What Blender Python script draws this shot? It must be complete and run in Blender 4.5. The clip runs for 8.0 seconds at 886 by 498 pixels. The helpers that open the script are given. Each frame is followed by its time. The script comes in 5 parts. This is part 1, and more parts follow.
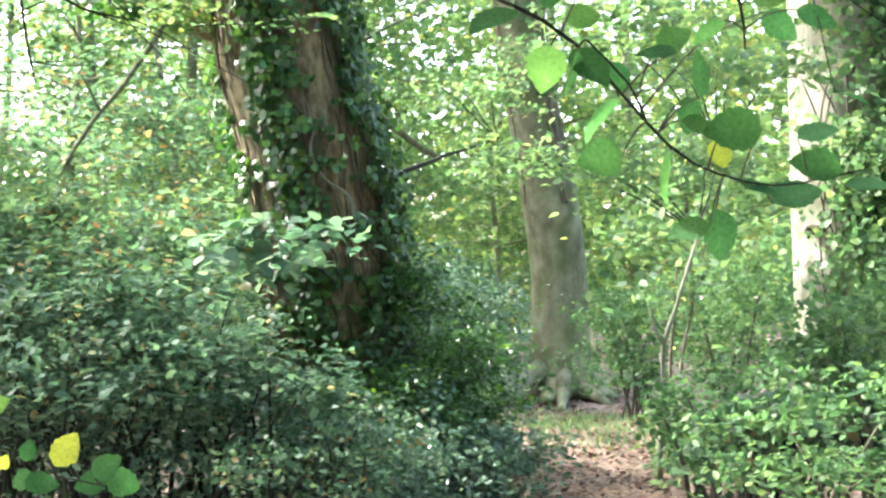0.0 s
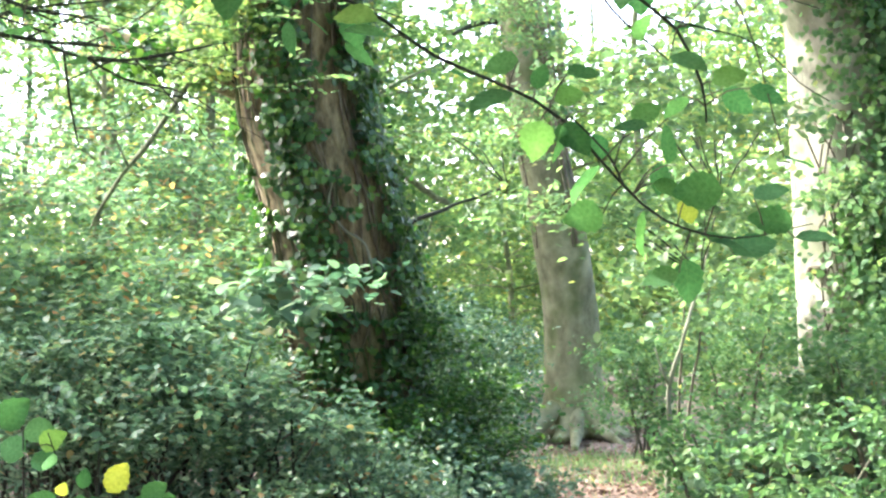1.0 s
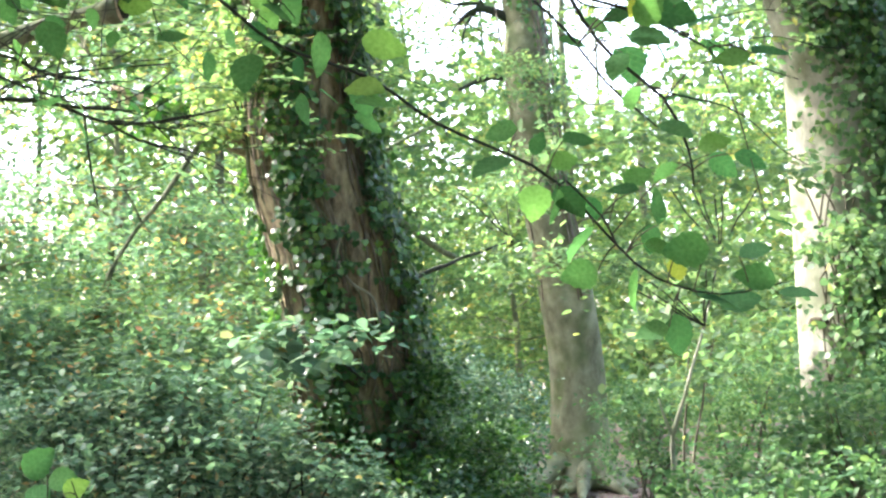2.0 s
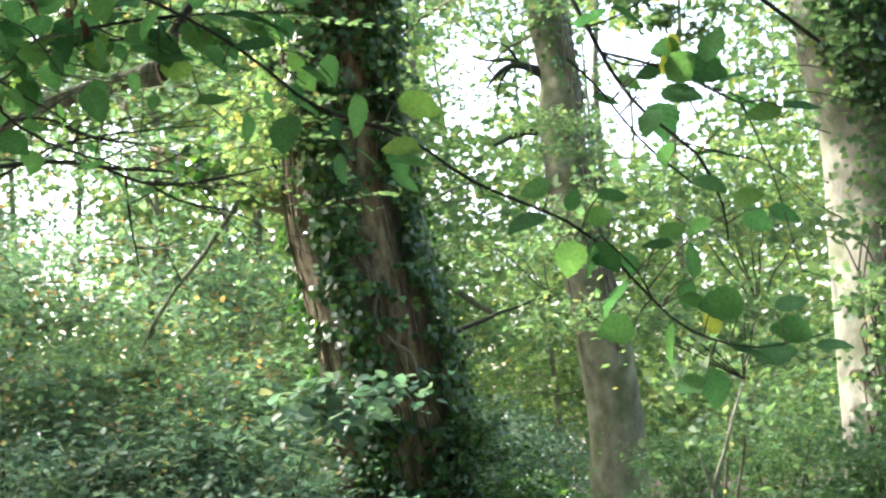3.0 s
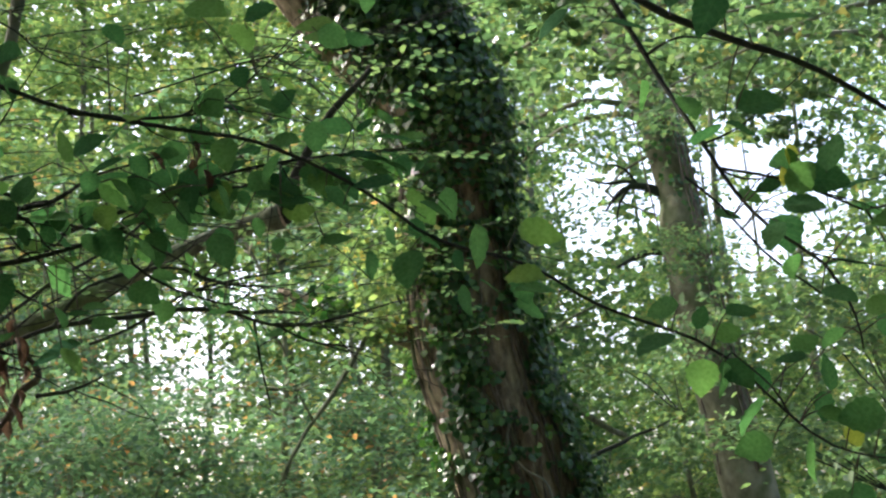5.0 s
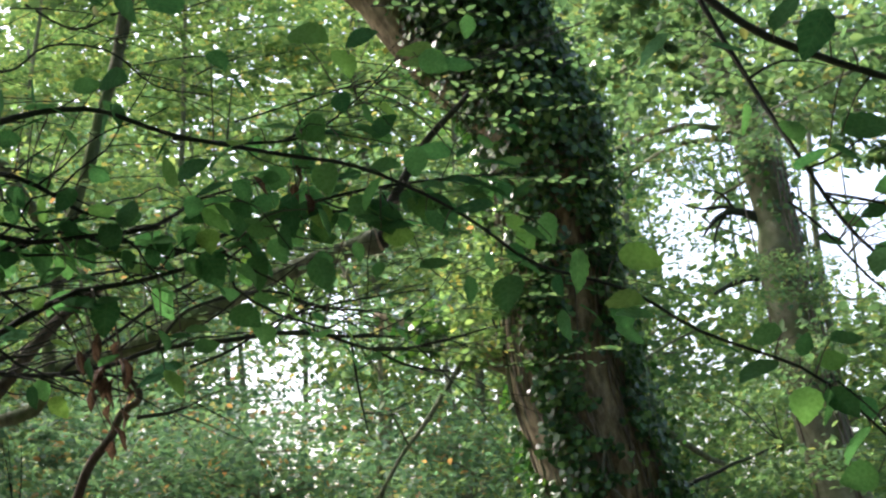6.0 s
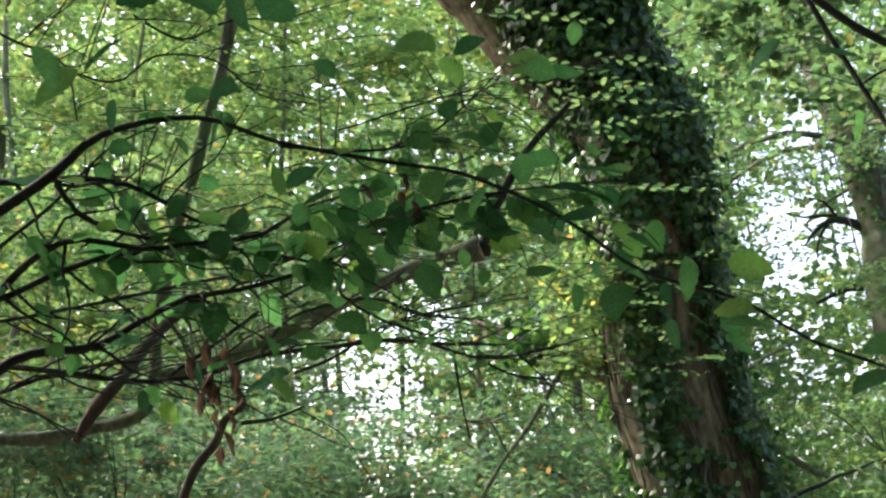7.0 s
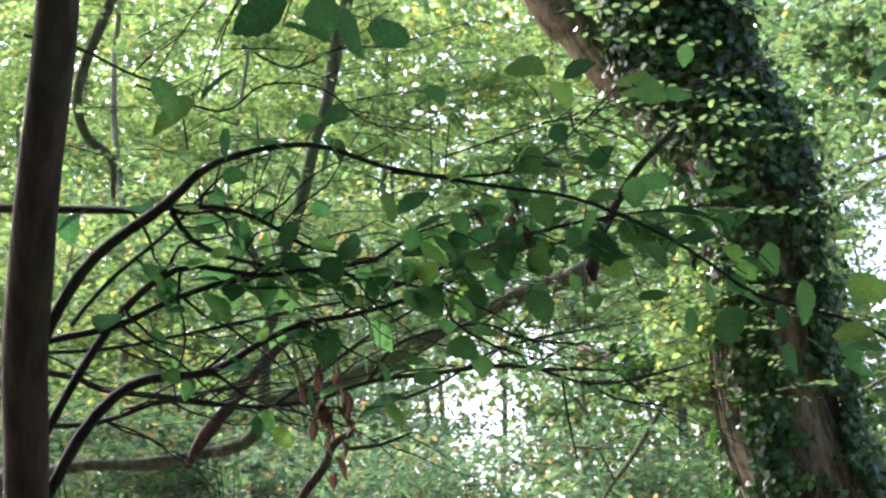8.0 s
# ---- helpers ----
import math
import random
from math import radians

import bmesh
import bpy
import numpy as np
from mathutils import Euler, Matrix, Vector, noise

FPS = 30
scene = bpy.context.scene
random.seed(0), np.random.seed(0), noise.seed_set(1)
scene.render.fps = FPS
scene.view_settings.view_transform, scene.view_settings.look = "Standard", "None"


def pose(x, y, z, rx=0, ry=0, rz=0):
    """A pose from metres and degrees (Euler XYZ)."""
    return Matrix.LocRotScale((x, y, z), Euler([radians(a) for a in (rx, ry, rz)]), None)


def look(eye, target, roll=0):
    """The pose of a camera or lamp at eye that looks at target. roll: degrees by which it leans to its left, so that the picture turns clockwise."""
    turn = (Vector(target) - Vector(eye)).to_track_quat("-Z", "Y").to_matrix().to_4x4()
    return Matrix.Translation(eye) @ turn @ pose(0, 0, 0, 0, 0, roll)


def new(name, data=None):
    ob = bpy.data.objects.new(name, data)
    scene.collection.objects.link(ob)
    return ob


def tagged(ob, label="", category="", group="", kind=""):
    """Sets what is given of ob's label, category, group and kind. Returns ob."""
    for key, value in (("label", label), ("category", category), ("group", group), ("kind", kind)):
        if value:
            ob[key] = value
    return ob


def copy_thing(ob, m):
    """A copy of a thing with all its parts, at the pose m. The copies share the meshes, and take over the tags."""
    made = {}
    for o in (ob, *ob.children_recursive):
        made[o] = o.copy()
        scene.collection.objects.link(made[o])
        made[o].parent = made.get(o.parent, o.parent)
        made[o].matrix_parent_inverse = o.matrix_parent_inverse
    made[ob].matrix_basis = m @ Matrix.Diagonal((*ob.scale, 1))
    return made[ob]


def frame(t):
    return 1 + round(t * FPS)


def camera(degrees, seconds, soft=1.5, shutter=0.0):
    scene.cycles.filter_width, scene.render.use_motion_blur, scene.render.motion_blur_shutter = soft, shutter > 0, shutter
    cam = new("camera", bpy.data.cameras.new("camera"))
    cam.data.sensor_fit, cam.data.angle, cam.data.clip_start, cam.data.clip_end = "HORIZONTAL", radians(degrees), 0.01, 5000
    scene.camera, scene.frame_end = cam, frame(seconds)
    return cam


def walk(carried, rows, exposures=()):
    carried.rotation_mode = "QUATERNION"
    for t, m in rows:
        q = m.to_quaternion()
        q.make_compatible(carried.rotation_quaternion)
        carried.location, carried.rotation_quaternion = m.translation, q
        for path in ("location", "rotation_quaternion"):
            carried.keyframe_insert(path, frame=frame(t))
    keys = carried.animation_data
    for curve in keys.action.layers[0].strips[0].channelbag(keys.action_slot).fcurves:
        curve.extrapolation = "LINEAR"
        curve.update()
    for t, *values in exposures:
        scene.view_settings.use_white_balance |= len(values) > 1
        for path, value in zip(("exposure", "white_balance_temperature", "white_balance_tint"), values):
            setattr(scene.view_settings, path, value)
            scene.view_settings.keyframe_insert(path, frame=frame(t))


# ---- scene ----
from itertools import chain


def view(x, y, yaw, pitch, roll):
    """The camera's pose at eye height: yaw to its left, pitch upwards, roll clockwise, in degrees."""
    eye = Vector((x, y, 1.6))
    a, b = radians(yaw), radians(pitch)
    return look(eye, eye + Vector((-math.sin(a) * math.cos(b), math.cos(a) * math.cos(b), math.sin(b))), -roll)


cam = camera(33, 8.0, soft=2.4)
walk(cam, [
    (0.0, view(0.000, 0.700, -2.39, 1.01, 0.53)),
    (0.5, view(0.000, 0.450, -2.33, 1.73, 1.09)),
    (1.0, view(0.000, 0.250, -1.83, 2.68, 1.12)),
    (1.2, view(0.000, 0.190, -1.83, 3.02, 1.14)),
    (2.3, view(0.000, 0.010, -1.30, 5.36, 1.53)),
    (2.5, view(0.000, 0.000, -0.98, 5.81, 1.64)),
    (3.0, view(0.000, 0.000, -0.22, 6.82, 1.84)),
    (3.5, view(0.000, 0.000, 0.59, 7.86, 2.10)),
    (4.0, view(0.000, 0.000, 1.48, 9.39, 2.89)),
    (4.2, view(0.000, 0.000, 1.71, 10.05, 3.41)),
    (5.3, view(0.000, 0.000, 5.62, 12.50, 4.08)),
    (5.5, view(0.000, 0.000, 6.43, 12.77, 3.67)),
    (6.0, view(-0.013, 0.000, 7.97, 13.20, 3.37)),
    (6.5, view(-0.026, 0.000, 9.79, 13.62, 2.86)),
    (7.0, view(-0.039, 0.000, 11.73, 13.71, 2.37)),
    (7.5, view(-0.052, 0.000, 13.82, 14.45, 1.91)),
    (8.0, view(-0.065, 0.000, 15.67, 14.84, 1.78)),
], exposures=[(0.0, 3.94, 6300, 18), (1.2, 4.06, 6300, 18), (3.0, 3.30, 6350, 21), (4.2, 2.64, 6350, 20), (5.5, 2.24, 6350, 20), (7.5, 2.50, 6350, 18), (8.0, 2.70, 6000, 32)])

# ---- light ----
SUN_AZ, SUN_EL = radians(66), radians(42)     # to the left of +y, above the horizon
sun_way = Vector((-math.sin(SUN_AZ) * math.cos(SUN_EL), math.cos(SUN_AZ) * math.cos(SUN_EL), math.sin(SUN_EL)))
world = bpy.data.worlds.new("sky")
scene.world = world
world.use_nodes = True
wn = world.node_tree
sky = wn.nodes.new("ShaderNodeTexSky")
sky.sky_type, sky.sun_disc, sky.sun_elevation, sky.sun_rotation = "NISHITA", False, SUN_EL, -SUN_AZ
sky.dust_density, sky.air_density, sky.ozone_density = 5.0, 1.0, 1.0
wn.nodes["Background"].inputs["Strength"].default_value = 0.15
wn.links.new(sky.outputs["Color"], wn.nodes["Background"].inputs["Color"])
sun_data = bpy.data.lights.new("sun", "SUN")
sun_data.energy, sun_data.angle, sun_data.color = 1.9, radians(0.8), (1.0, 0.94, 0.85)
sun = new("sun", sun_data)
sun.matrix_world = look(sun_way * 50, (0, 0, 0))


# ---- materials ----
def material(name):
    m = bpy.data.materials.new(name)
    m.use_nodes = True
    return m, m.node_tree.nodes, m.node_tree.links, m.node_tree.nodes["Principled BSDF"]


def ramp(nodes, stops):
    r = nodes.new("ShaderNodeValToRGB")
    while len(r.color_ramp.elements) < len(stops):
        r.color_ramp.elements.new(0.5)
    for e, (p, c) in zip(r.color_ramp.elements, stops):
        e.position, e.color = p, (*c, 1)
    return r


def leaf_material(name, stops, glow, rough=0.5, through_part=0.4, single=False, gloss=0.12):
    """Leaf: coloured leaf by leaf, glossy on top, light passing through it."""
    m, n, l, b = material(name)
    pick = n.new("ShaderNodeObjectInfo" if single else "ShaderNodeNewGeometry")
    r = ramp(n, stops)
    l.new(pick.outputs["Random" if single else "Random Per Island"], r.inputs[0])
    co = n.new("ShaderNodeTexCoord")
    tex = n.new("ShaderNodeTexNoise")
    tex.inputs["Scale"].default_value = 9.0
    tex.inputs["Detail"].default_value = 4.0
    l.new(co.outputs["Object"], tex.inputs["Vector"])
    mix = n.new("ShaderNodeMix")
    mix.data_type, mix.blend_type = "RGBA", "MULTIPLY"
    mix.inputs[0].default_value = 0.6
    tone = ramp(n, [(0.3, (0.55, 0.6, 0.5)), (0.7, (1.25, 1.2, 1.2))])
    l.new(tex.outputs["Fac"], tone.inputs[0])
    l.new(r.outputs[0], mix.inputs[6])
    l.new(tone.outputs[0], mix.inputs[7])
    l.new(mix.outputs[2], b.inputs["Base Color"])
    b.inputs["Roughness"].default_value = rough
    b.inputs["Specular IOR Level"].default_value = gloss
    if single:
        sx = n.new("ShaderNodeSeparateXYZ")
        l.new(co.outputs["Object"], sx.inputs[0])
        ab = n.new("ShaderNodeMath")
        ab.operation = "ABSOLUTE"
        l.new(sx.outputs["Y"], ab.inputs[0])
        rib = n.new("ShaderNodeMath")
        rib.operation, rib.inputs[1].default_value = "MULTIPLY_ADD", -0.75
        l.new(ab.outputs[0], rib.inputs[0])
        l.new(sx.outputs["X"], rib.inputs[2])
        fr = n.new("ShaderNodeMath")
        fr.operation, fr.inputs[1].default_value = "MULTIPLY", 40.0
        l.new(rib.outputs[0], fr.inputs[0])
        wv = n.new("ShaderNodeMath")
        wv.operation = "SINE"
        l.new(fr.outputs[0], wv.inputs[0])
        line = n.new("ShaderNodeMapRange")
        line.inputs["From Min"].default_value, line.inputs["From Max"].default_value = 0.75, 1.0
        l.new(wv.outputs[0], line.inputs["Value"])
        mid = n.new("ShaderNodeMapRange")
        mid.inputs["From Min"].default_value, mid.inputs["From Max"].default_value = 0.022, 0.008
        l.new(ab.outputs[0], mid.inputs["Value"])
        vein = n.new("ShaderNodeMath")
        vein.operation = "MAXIMUM"
        l.new(line.outputs[0], vein.inputs[0])
        l.new(mid.outputs[0], vein.inputs[1])
        part_of = n.new("ShaderNodeMath")
        part_of.operation, part_of.inputs[1].default_value = "MULTIPLY", 0.13
        l.new(vein.outputs[0], part_of.inputs[0])
        pale = n.new("ShaderNodeMix")
        pale.data_type, pale.blend_type = "RGBA", "SCREEN"
        pale.inputs[7].default_value = (0.10, 0.13, 0.07, 1)
        l.new(part_of.outputs[0], pale.inputs[0])
        l.new(mix.outputs[2], pale.inputs[6])
        mix = pale
        bp = n.new("ShaderNodeBump")
        bp.inputs["Strength"].default_value, bp.inputs["Distance"].default_value = 0.25, 0.004
        bp.invert = True
        l.new(vein.outputs[0], bp.inputs["Height"])
        l.new(bp.outputs[0], b.inputs["Normal"])
        l.new(mix.outputs[2], b.inputs["Base Color"])
    t = n.new("ShaderNodeBsdfTranslucent")
    g = n.new("ShaderNodeMix")
    g.data_type, g.blend_type = "RGBA", "MULTIPLY"
    g.inputs[0].default_value = 1.0
    g.inputs[7].default_value = (*glow, 1)
    l.new(mix.outputs[2], g.inputs[6])
    l.new(g.outputs[2], t.inputs["Color"])
    s = n.new("ShaderNodeMixShader")
    s.inputs[0].default_value = through_part
    l.new(b.outputs[0], s.inputs[1])
    l.new(t.outputs[0], s.inputs[2])
    l.new(s.outputs[0], n["Material Output"].inputs["Surface"])
    return m


def bark_material(name, dark, light, moss, stretch=6.0, scale=6.0, bump=0.5, moss_part=0.5, rough=0.85):
    m, n, l, b = material(name)
    co = n.new("ShaderNodeTexCoord")
    mp = n.new("ShaderNodeMapping")
    mp.inputs["Scale"].default_value = (1, 1, 1 / stretch)
    l.new(co.outputs["Object"], mp.inputs["Vector"])
    a = n.new("ShaderNodeTexNoise")
    a.inputs["Scale"].default_value, a.inputs["Detail"].default_value, a.inputs["Roughness"].default_value = scale, 8, 0.65
    l.new(mp.outputs[0], a.inputs["Vector"])
    r = ramp(n, [(0.32, dark), (0.68, light)])
    l.new(a.outputs["Fac"], r.inputs[0])
    c = n.new("ShaderNodeTexNoise")
    c.inputs["Scale"].default_value, c.inputs["Detail"].default_value = 2.2, 5
    l.new(co.outputs["Object"], c.inputs["Vector"])
    mr = ramp(n, [(0.48, (0, 0, 0)), (0.68, (moss_part, moss_part, moss_part))])
    l.new(c.outputs["Fac"], mr.inputs[0])
    mix = n.new("ShaderNodeMix")
    mix.data_type = "RGBA"
    mix.inputs[7].default_value = (*moss, 1)
    l.new(mr.outputs[0], mix.inputs[0])
    l.new(r.outputs[0], mix.inputs[6])
    l.new(mix.outputs[2], b.inputs["Base Color"])
    b.inputs["Roughness"].default_value = rough
    b.inputs["Specular IOR Level"].default_value = 0.2
    bp = n.new("ShaderNodeBump")
    bp.inputs["Strength"].default_value, bp.inputs["Distance"].default_value = bump, 0.03
    l.new(a.outputs["Fac"], bp.inputs["Height"])
    l.new(bp.outputs[0], b.inputs["Normal"])
    return m


GREEN_MID = [(0.0, (0.052, 0.108, 0.066)), (0.5, (0.083, 0.150, 0.080)), (0.92, (0.122, 0.182, 0.092)), (1.0, (0.225, 0.210, 0.085))]
# Yellower and lighter than GREEN_MID: sun on the far leaves put into colour.
GREEN_FAR = [(0.0, (0.062, 0.120, 0.060)), (0.6, (0.112, 0.180, 0.086)), (0.93, (0.180, 0.235, 0.100)), (1.0, (0.27, 0.22, 0.080))]
AUTUMN = [(0.0, (0.054, 0.115, 0.078)), (0.6, (0.092, 0.170, 0.108)), (0.90, (0.128, 0.205, 0.104)), (0.96, (0.225, 0.185, 0.088)), (1.0, (0.32, 0.160, 0.080))]
HOLLY = [(0.0, (0.040, 0.094, 0.070)), (0.6, (0.098, 0.180, 0.132)), (1.0, (0.180, 0.260, 0.185))]
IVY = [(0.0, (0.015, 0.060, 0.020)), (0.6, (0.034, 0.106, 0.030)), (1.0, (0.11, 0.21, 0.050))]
HAZEL = [(0.0, (0.026, 0.080, 0.042)), (0.6, (0.046, 0.118, 0.058)), (0.88, (0.070, 0.165, 0.070)), (1.0, (0.13, 0.22, 0.07))]
BRAMBLE = [(0.0, (0.042, 0.098, 0.050)), (0.7, (0.072, 0.148, 0.065)), (1.0, (0.122, 0.195, 0.080))]
m_far = leaf_material("far_leaf", GREEN_FAR, (1.85, 2.0, 1.1), 0.6, 0.56)
m_mid = leaf_material("wood_leaf", GREEN_MID, (1.85, 2.0, 1.2), 0.5, 0.46)
m_autumn = leaf_material("turning_leaf", AUTUMN, (1.65, 1.8, 1.15), 0.45, 0.42)
m_holly = leaf_material("holly_leaf", HOLLY, (1.9, 2.0, 1.4), 0.24, 0.24, gloss=0.32)
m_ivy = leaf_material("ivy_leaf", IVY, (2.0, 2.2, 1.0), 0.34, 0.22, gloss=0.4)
m_ivy_one = leaf_material("ivy_leaf_single", IVY, (2.0, 2.2, 1.0), 0.24, 0.24, True, 0.32)
m_hazel = leaf_material("hazel_leaf", HAZEL, (2.1, 2.5, 1.3), 0.60, 0.38, True, 0.0)
m_shrub = leaf_material("shrub_leaf", [(0.0, (0.046, 0.102, 0.068)), (0.6, (0.086, 0.165, 0.104)), (0.92, (0.150, 0.235, 0.135)), (0.96, (0.165, 0.115, 0.062)), (1.0, (0.22, 0.155, 0.08))], (1.7, 1.9, 1.2), 0.38, 0.30, gloss=0.20)
m_spray = leaf_material("spray_leaf", [(0.0, (0.046, 0.104, 0.074)), (0.6, (0.088, 0.165, 0.114)), (0.95, (0.150, 0.225, 0.140)), (1.0, (0.24, 0.18, 0.08))], (1.7, 1.9, 1.4), 0.42, 0.42, gloss=0.15)
m_bramble = leaf_material("bramble_leaf", BRAMBLE, (1.95, 2.1, 1.4), 0.45, 0.34)
m_yellow = leaf_material("yellow_leaf", [(0.0, (0.25, 0.34, 0.055)), (1.0, (0.32, 0.40, 0.08))], (1.5, 1.4, 0.9), 0.5, 0.4, True)
m_brown = leaf_material("withered_leaf", [(0.0, (0.040, 0.027, 0.019)), (1.0, (0.108, 0.074, 0.048))], (1.1, 1.0, 0.9), 0.7, 0.3, True)
m_litter = leaf_material("fallen_leaf", [(0.0, (0.070, 0.046, 0.034)), (0.5, (0.140, 0.094, 0.068)), (0.9, (0.21, 0.15, 0.11)), (1.0, (0.29, 0.24, 0.18))], (1, 1, 1), 0.7, 0.1)
m_oak_bark = bark_material("rough_bark", (0.036, 0.029, 0.016), (0.30, 0.255, 0.155), (0.10, 0.105, 0.042), 2.4, 15, 0.7, 0.4)
m_beech_bark = bark_material("smooth_bark", (0.060, 0.065, 0.035), (0.200, 0.208, 0.128), (0.058, 0.085, 0.026), 1.5, 4.2, 0.45, 0.95)
m_pale_bark = bark_material("pale_bark", (0.080, 0.088, 0.064), (0.270, 0.285, 0.220), (0.060, 0.090, 0.032), 1.6, 4.6, 0.6, 0.7)
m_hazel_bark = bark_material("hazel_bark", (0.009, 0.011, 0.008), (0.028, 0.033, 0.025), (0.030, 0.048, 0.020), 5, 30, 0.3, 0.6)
m_twig = bark_material("twig_bark", (0.032, 0.031, 0.023), (0.098, 0.092, 0.066), (0.055, 0.075, 0.03), 4, 40, 0.2, 0.3)
m_mossy = bark_material("mossy_bark", (0.038, 0.048, 0.027), (0.150, 0.178, 0.105), (0.070, 0.125, 0.036), 2.4, 24, 0.9, 0.95)
m_vine = bark_material("vine_bark", (0.06, 0.052, 0.038), (0.19, 0.165, 0.125), (0.07, 0.085, 0.04), 4, 40, 0.2, 0.3)
m_hazel_trunk = bark_material("hazel_trunk_bark", (0.022, 0.019, 0.013), (0.074, 0.062, 0.041), (0.046, 0.058, 0.022), 6, 26, 0.5, 0.7)
m_wood = bark_material("cut_wood", (0.25, 0.19, 0.12), (0.42, 0.34, 0.24), (0.2, 0.17, 0.1), 1, 30, 0.2, 0.3)


def ground_material():
    m, n, l, b = material("leaf_litter")
    co = n.new("ShaderNodeTexCoord")
    v = n.new("ShaderNodeTexVoronoi")
    v.inputs["Scale"].default_value = 16
    l.new(co.outputs["Object"], v.inputs["Vector"])
    r = ramp(n, [(0.0, (0.06, 0.042, 0.03)), (0.45, (0.13, 0.09, 0.068)), (0.8, (0.20, 0.145, 0.11)), (1.0, (0.11, 0.10, 0.055))])
    l.new(v.outputs["Color"], r.inputs[0])
    a = n.new("ShaderNodeTexNoise")
    a.inputs["Scale"].default_value, a.inputs["Detail"].default_value = 0.55, 6
    l.new(co.outputs["Object"], a.inputs["Vector"])
    g = ramp(n, [(0.50, (0, 0, 0)), (0.62, (0.75, 0.75, 0.75))])
    l.new(a.outputs["Fac"], g.inputs[0])
    mix = n.new("ShaderNodeMix")
    mix.data_type = "RGBA"
    mix.inputs[7].default_value = (0.09, 0.12, 0.04, 1)
    l.new(g.outputs[0], mix.inputs[0])
    l.new(r.outputs[0], mix.inputs[6])
    l.new(mix.outputs[2], b.inputs["Base Color"])
    b.inputs["Roughness"].default_value = 0.9
    bp = n.new("ShaderNodeBump")
    bp.inputs["Strength"].default_value, bp.inputs["Distance"].default_value = 0.6, 0.03
    l.new(v.outputs["Distance"], bp.inputs["Height"])
    l.new(bp.outputs[0], b.inputs["Normal"])
    return m


m_ground = ground_material()


# ---- mesh helpers ----
def mesh_of(name, verts, faces, mat, smooth=True):
    me = bpy.data.meshes.new(name)
    me.from_pydata([tuple(v) for v in verts], [], [tuple(f) for f in faces])
    if smooth:
        me.polygons.foreach_set("use_smooth", np.ones(len(me.polygons), dtype=bool))
    me.materials.append(mat)
    me.update()
    return me


def thing(name, at, label, category, group="", kind=""):
    ob = new(name)
    ob.empty_display_size = 0.2
    ob.location = at
    bpy.context.view_layer.update()
    return tagged(ob, label, category, group, kind)


def part(name, me, parent, label="", at=None):
    """A mesh, built in the world's measures, as a part of its thing."""
    ob = new(name, me)
    ob.parent = parent
    base = parent.matrix_basis if parent.parent is None else parent.parent.matrix_basis @ parent.matrix_parent_inverse @ parent.matrix_basis
    ob.matrix_parent_inverse = base.inverted()
    if at is not None:
        ob.matrix_basis = at
    return tagged(ob, label)


def smooth_line(points, step):
    """Points (x, y, z, r) on a smooth curve through the given ones."""
    p = np.array(points, float)
    p = np.vstack([2 * p[0] - p[1], p, 2 * p[-1] - p[-2]])
    out = []
    for i in range(1, len(p) - 2):
        n = max(2, int(np.linalg.norm(p[i + 1, :3] - p[i, :3]) / step))
        for k in range(n):
            t = k / n
            out.append(0.5 * (2 * p[i] + (p[i + 1] - p[i - 1]) * t + (2 * p[i - 1] - 5 * p[i] + 4 * p[i + 1] - p[i + 2]) * t * t
                              + (3 * p[i] - p[i - 1] - 3 * p[i + 1] + p[i + 2]) * t ** 3))
    out.append(p[-2])
    out = np.array(out)
    out[:, 3] = np.maximum(out[:, 3], 0.0012)
    return out


def tube(points, sides=10, step=0.15, shape=None, wobble=0.0):
    """Vertices and faces of a tapered limb. shape(angle, along, point) gives a factor for the radius."""
    line = smooth_line(points, step)
    if wobble:
        for i in range(1, len(line)):
            v = noise.noise_vector(Vector(line[i, :3]) * 3.0)
            line[i, :3] += np.array(v) * wobble
    tang = np.gradient(line[:, :3], axis=0)
    tang /= np.linalg.norm(tang, axis=1)[:, None] + 1e-9
    u = np.cross(tang[0], (0.31, 0.9, 0.17))
    u /= np.linalg.norm(u)
    verts, faces = [], []
    for i, (p, t) in enumerate(zip(line, tang)):
        u = u - t * np.dot(u, t)
        u /= np.linalg.norm(u)
        w = np.cross(t, u)
        for k in range(sides):
            a = 2 * math.pi * k / sides
            f = shape(a, i / (len(line) - 1), p, u * math.cos(a) + w * math.sin(a)) if shape else 1.0
            verts.append(p[:3] + (u * math.cos(a) + w * math.sin(a)) * p[3] * f)
    n = len(line)
    for i in range(n - 1):
        for k in range(sides):
            k2 = (k + 1) % sides
            faces.append((i * sides + k, i * sides + k2, (i + 1) * sides + k2, (i + 1) * sides + k))
    faces.append(tuple(range(sides))[::-1])
    faces.append(tuple(range((n - 1) * sides, n * sides)))
    return verts, faces


def joined(pieces):
    verts, faces = [], []
    for v, f in pieces:
        b = len(verts)
        verts += v
        faces += [tuple(i + b for i in q) for q in f]
    return verts, faces


def pts(*rows):
    """(place, radius) pairs as rows of x, y, z, r."""
    return [(*p, r) for p, r in rows]


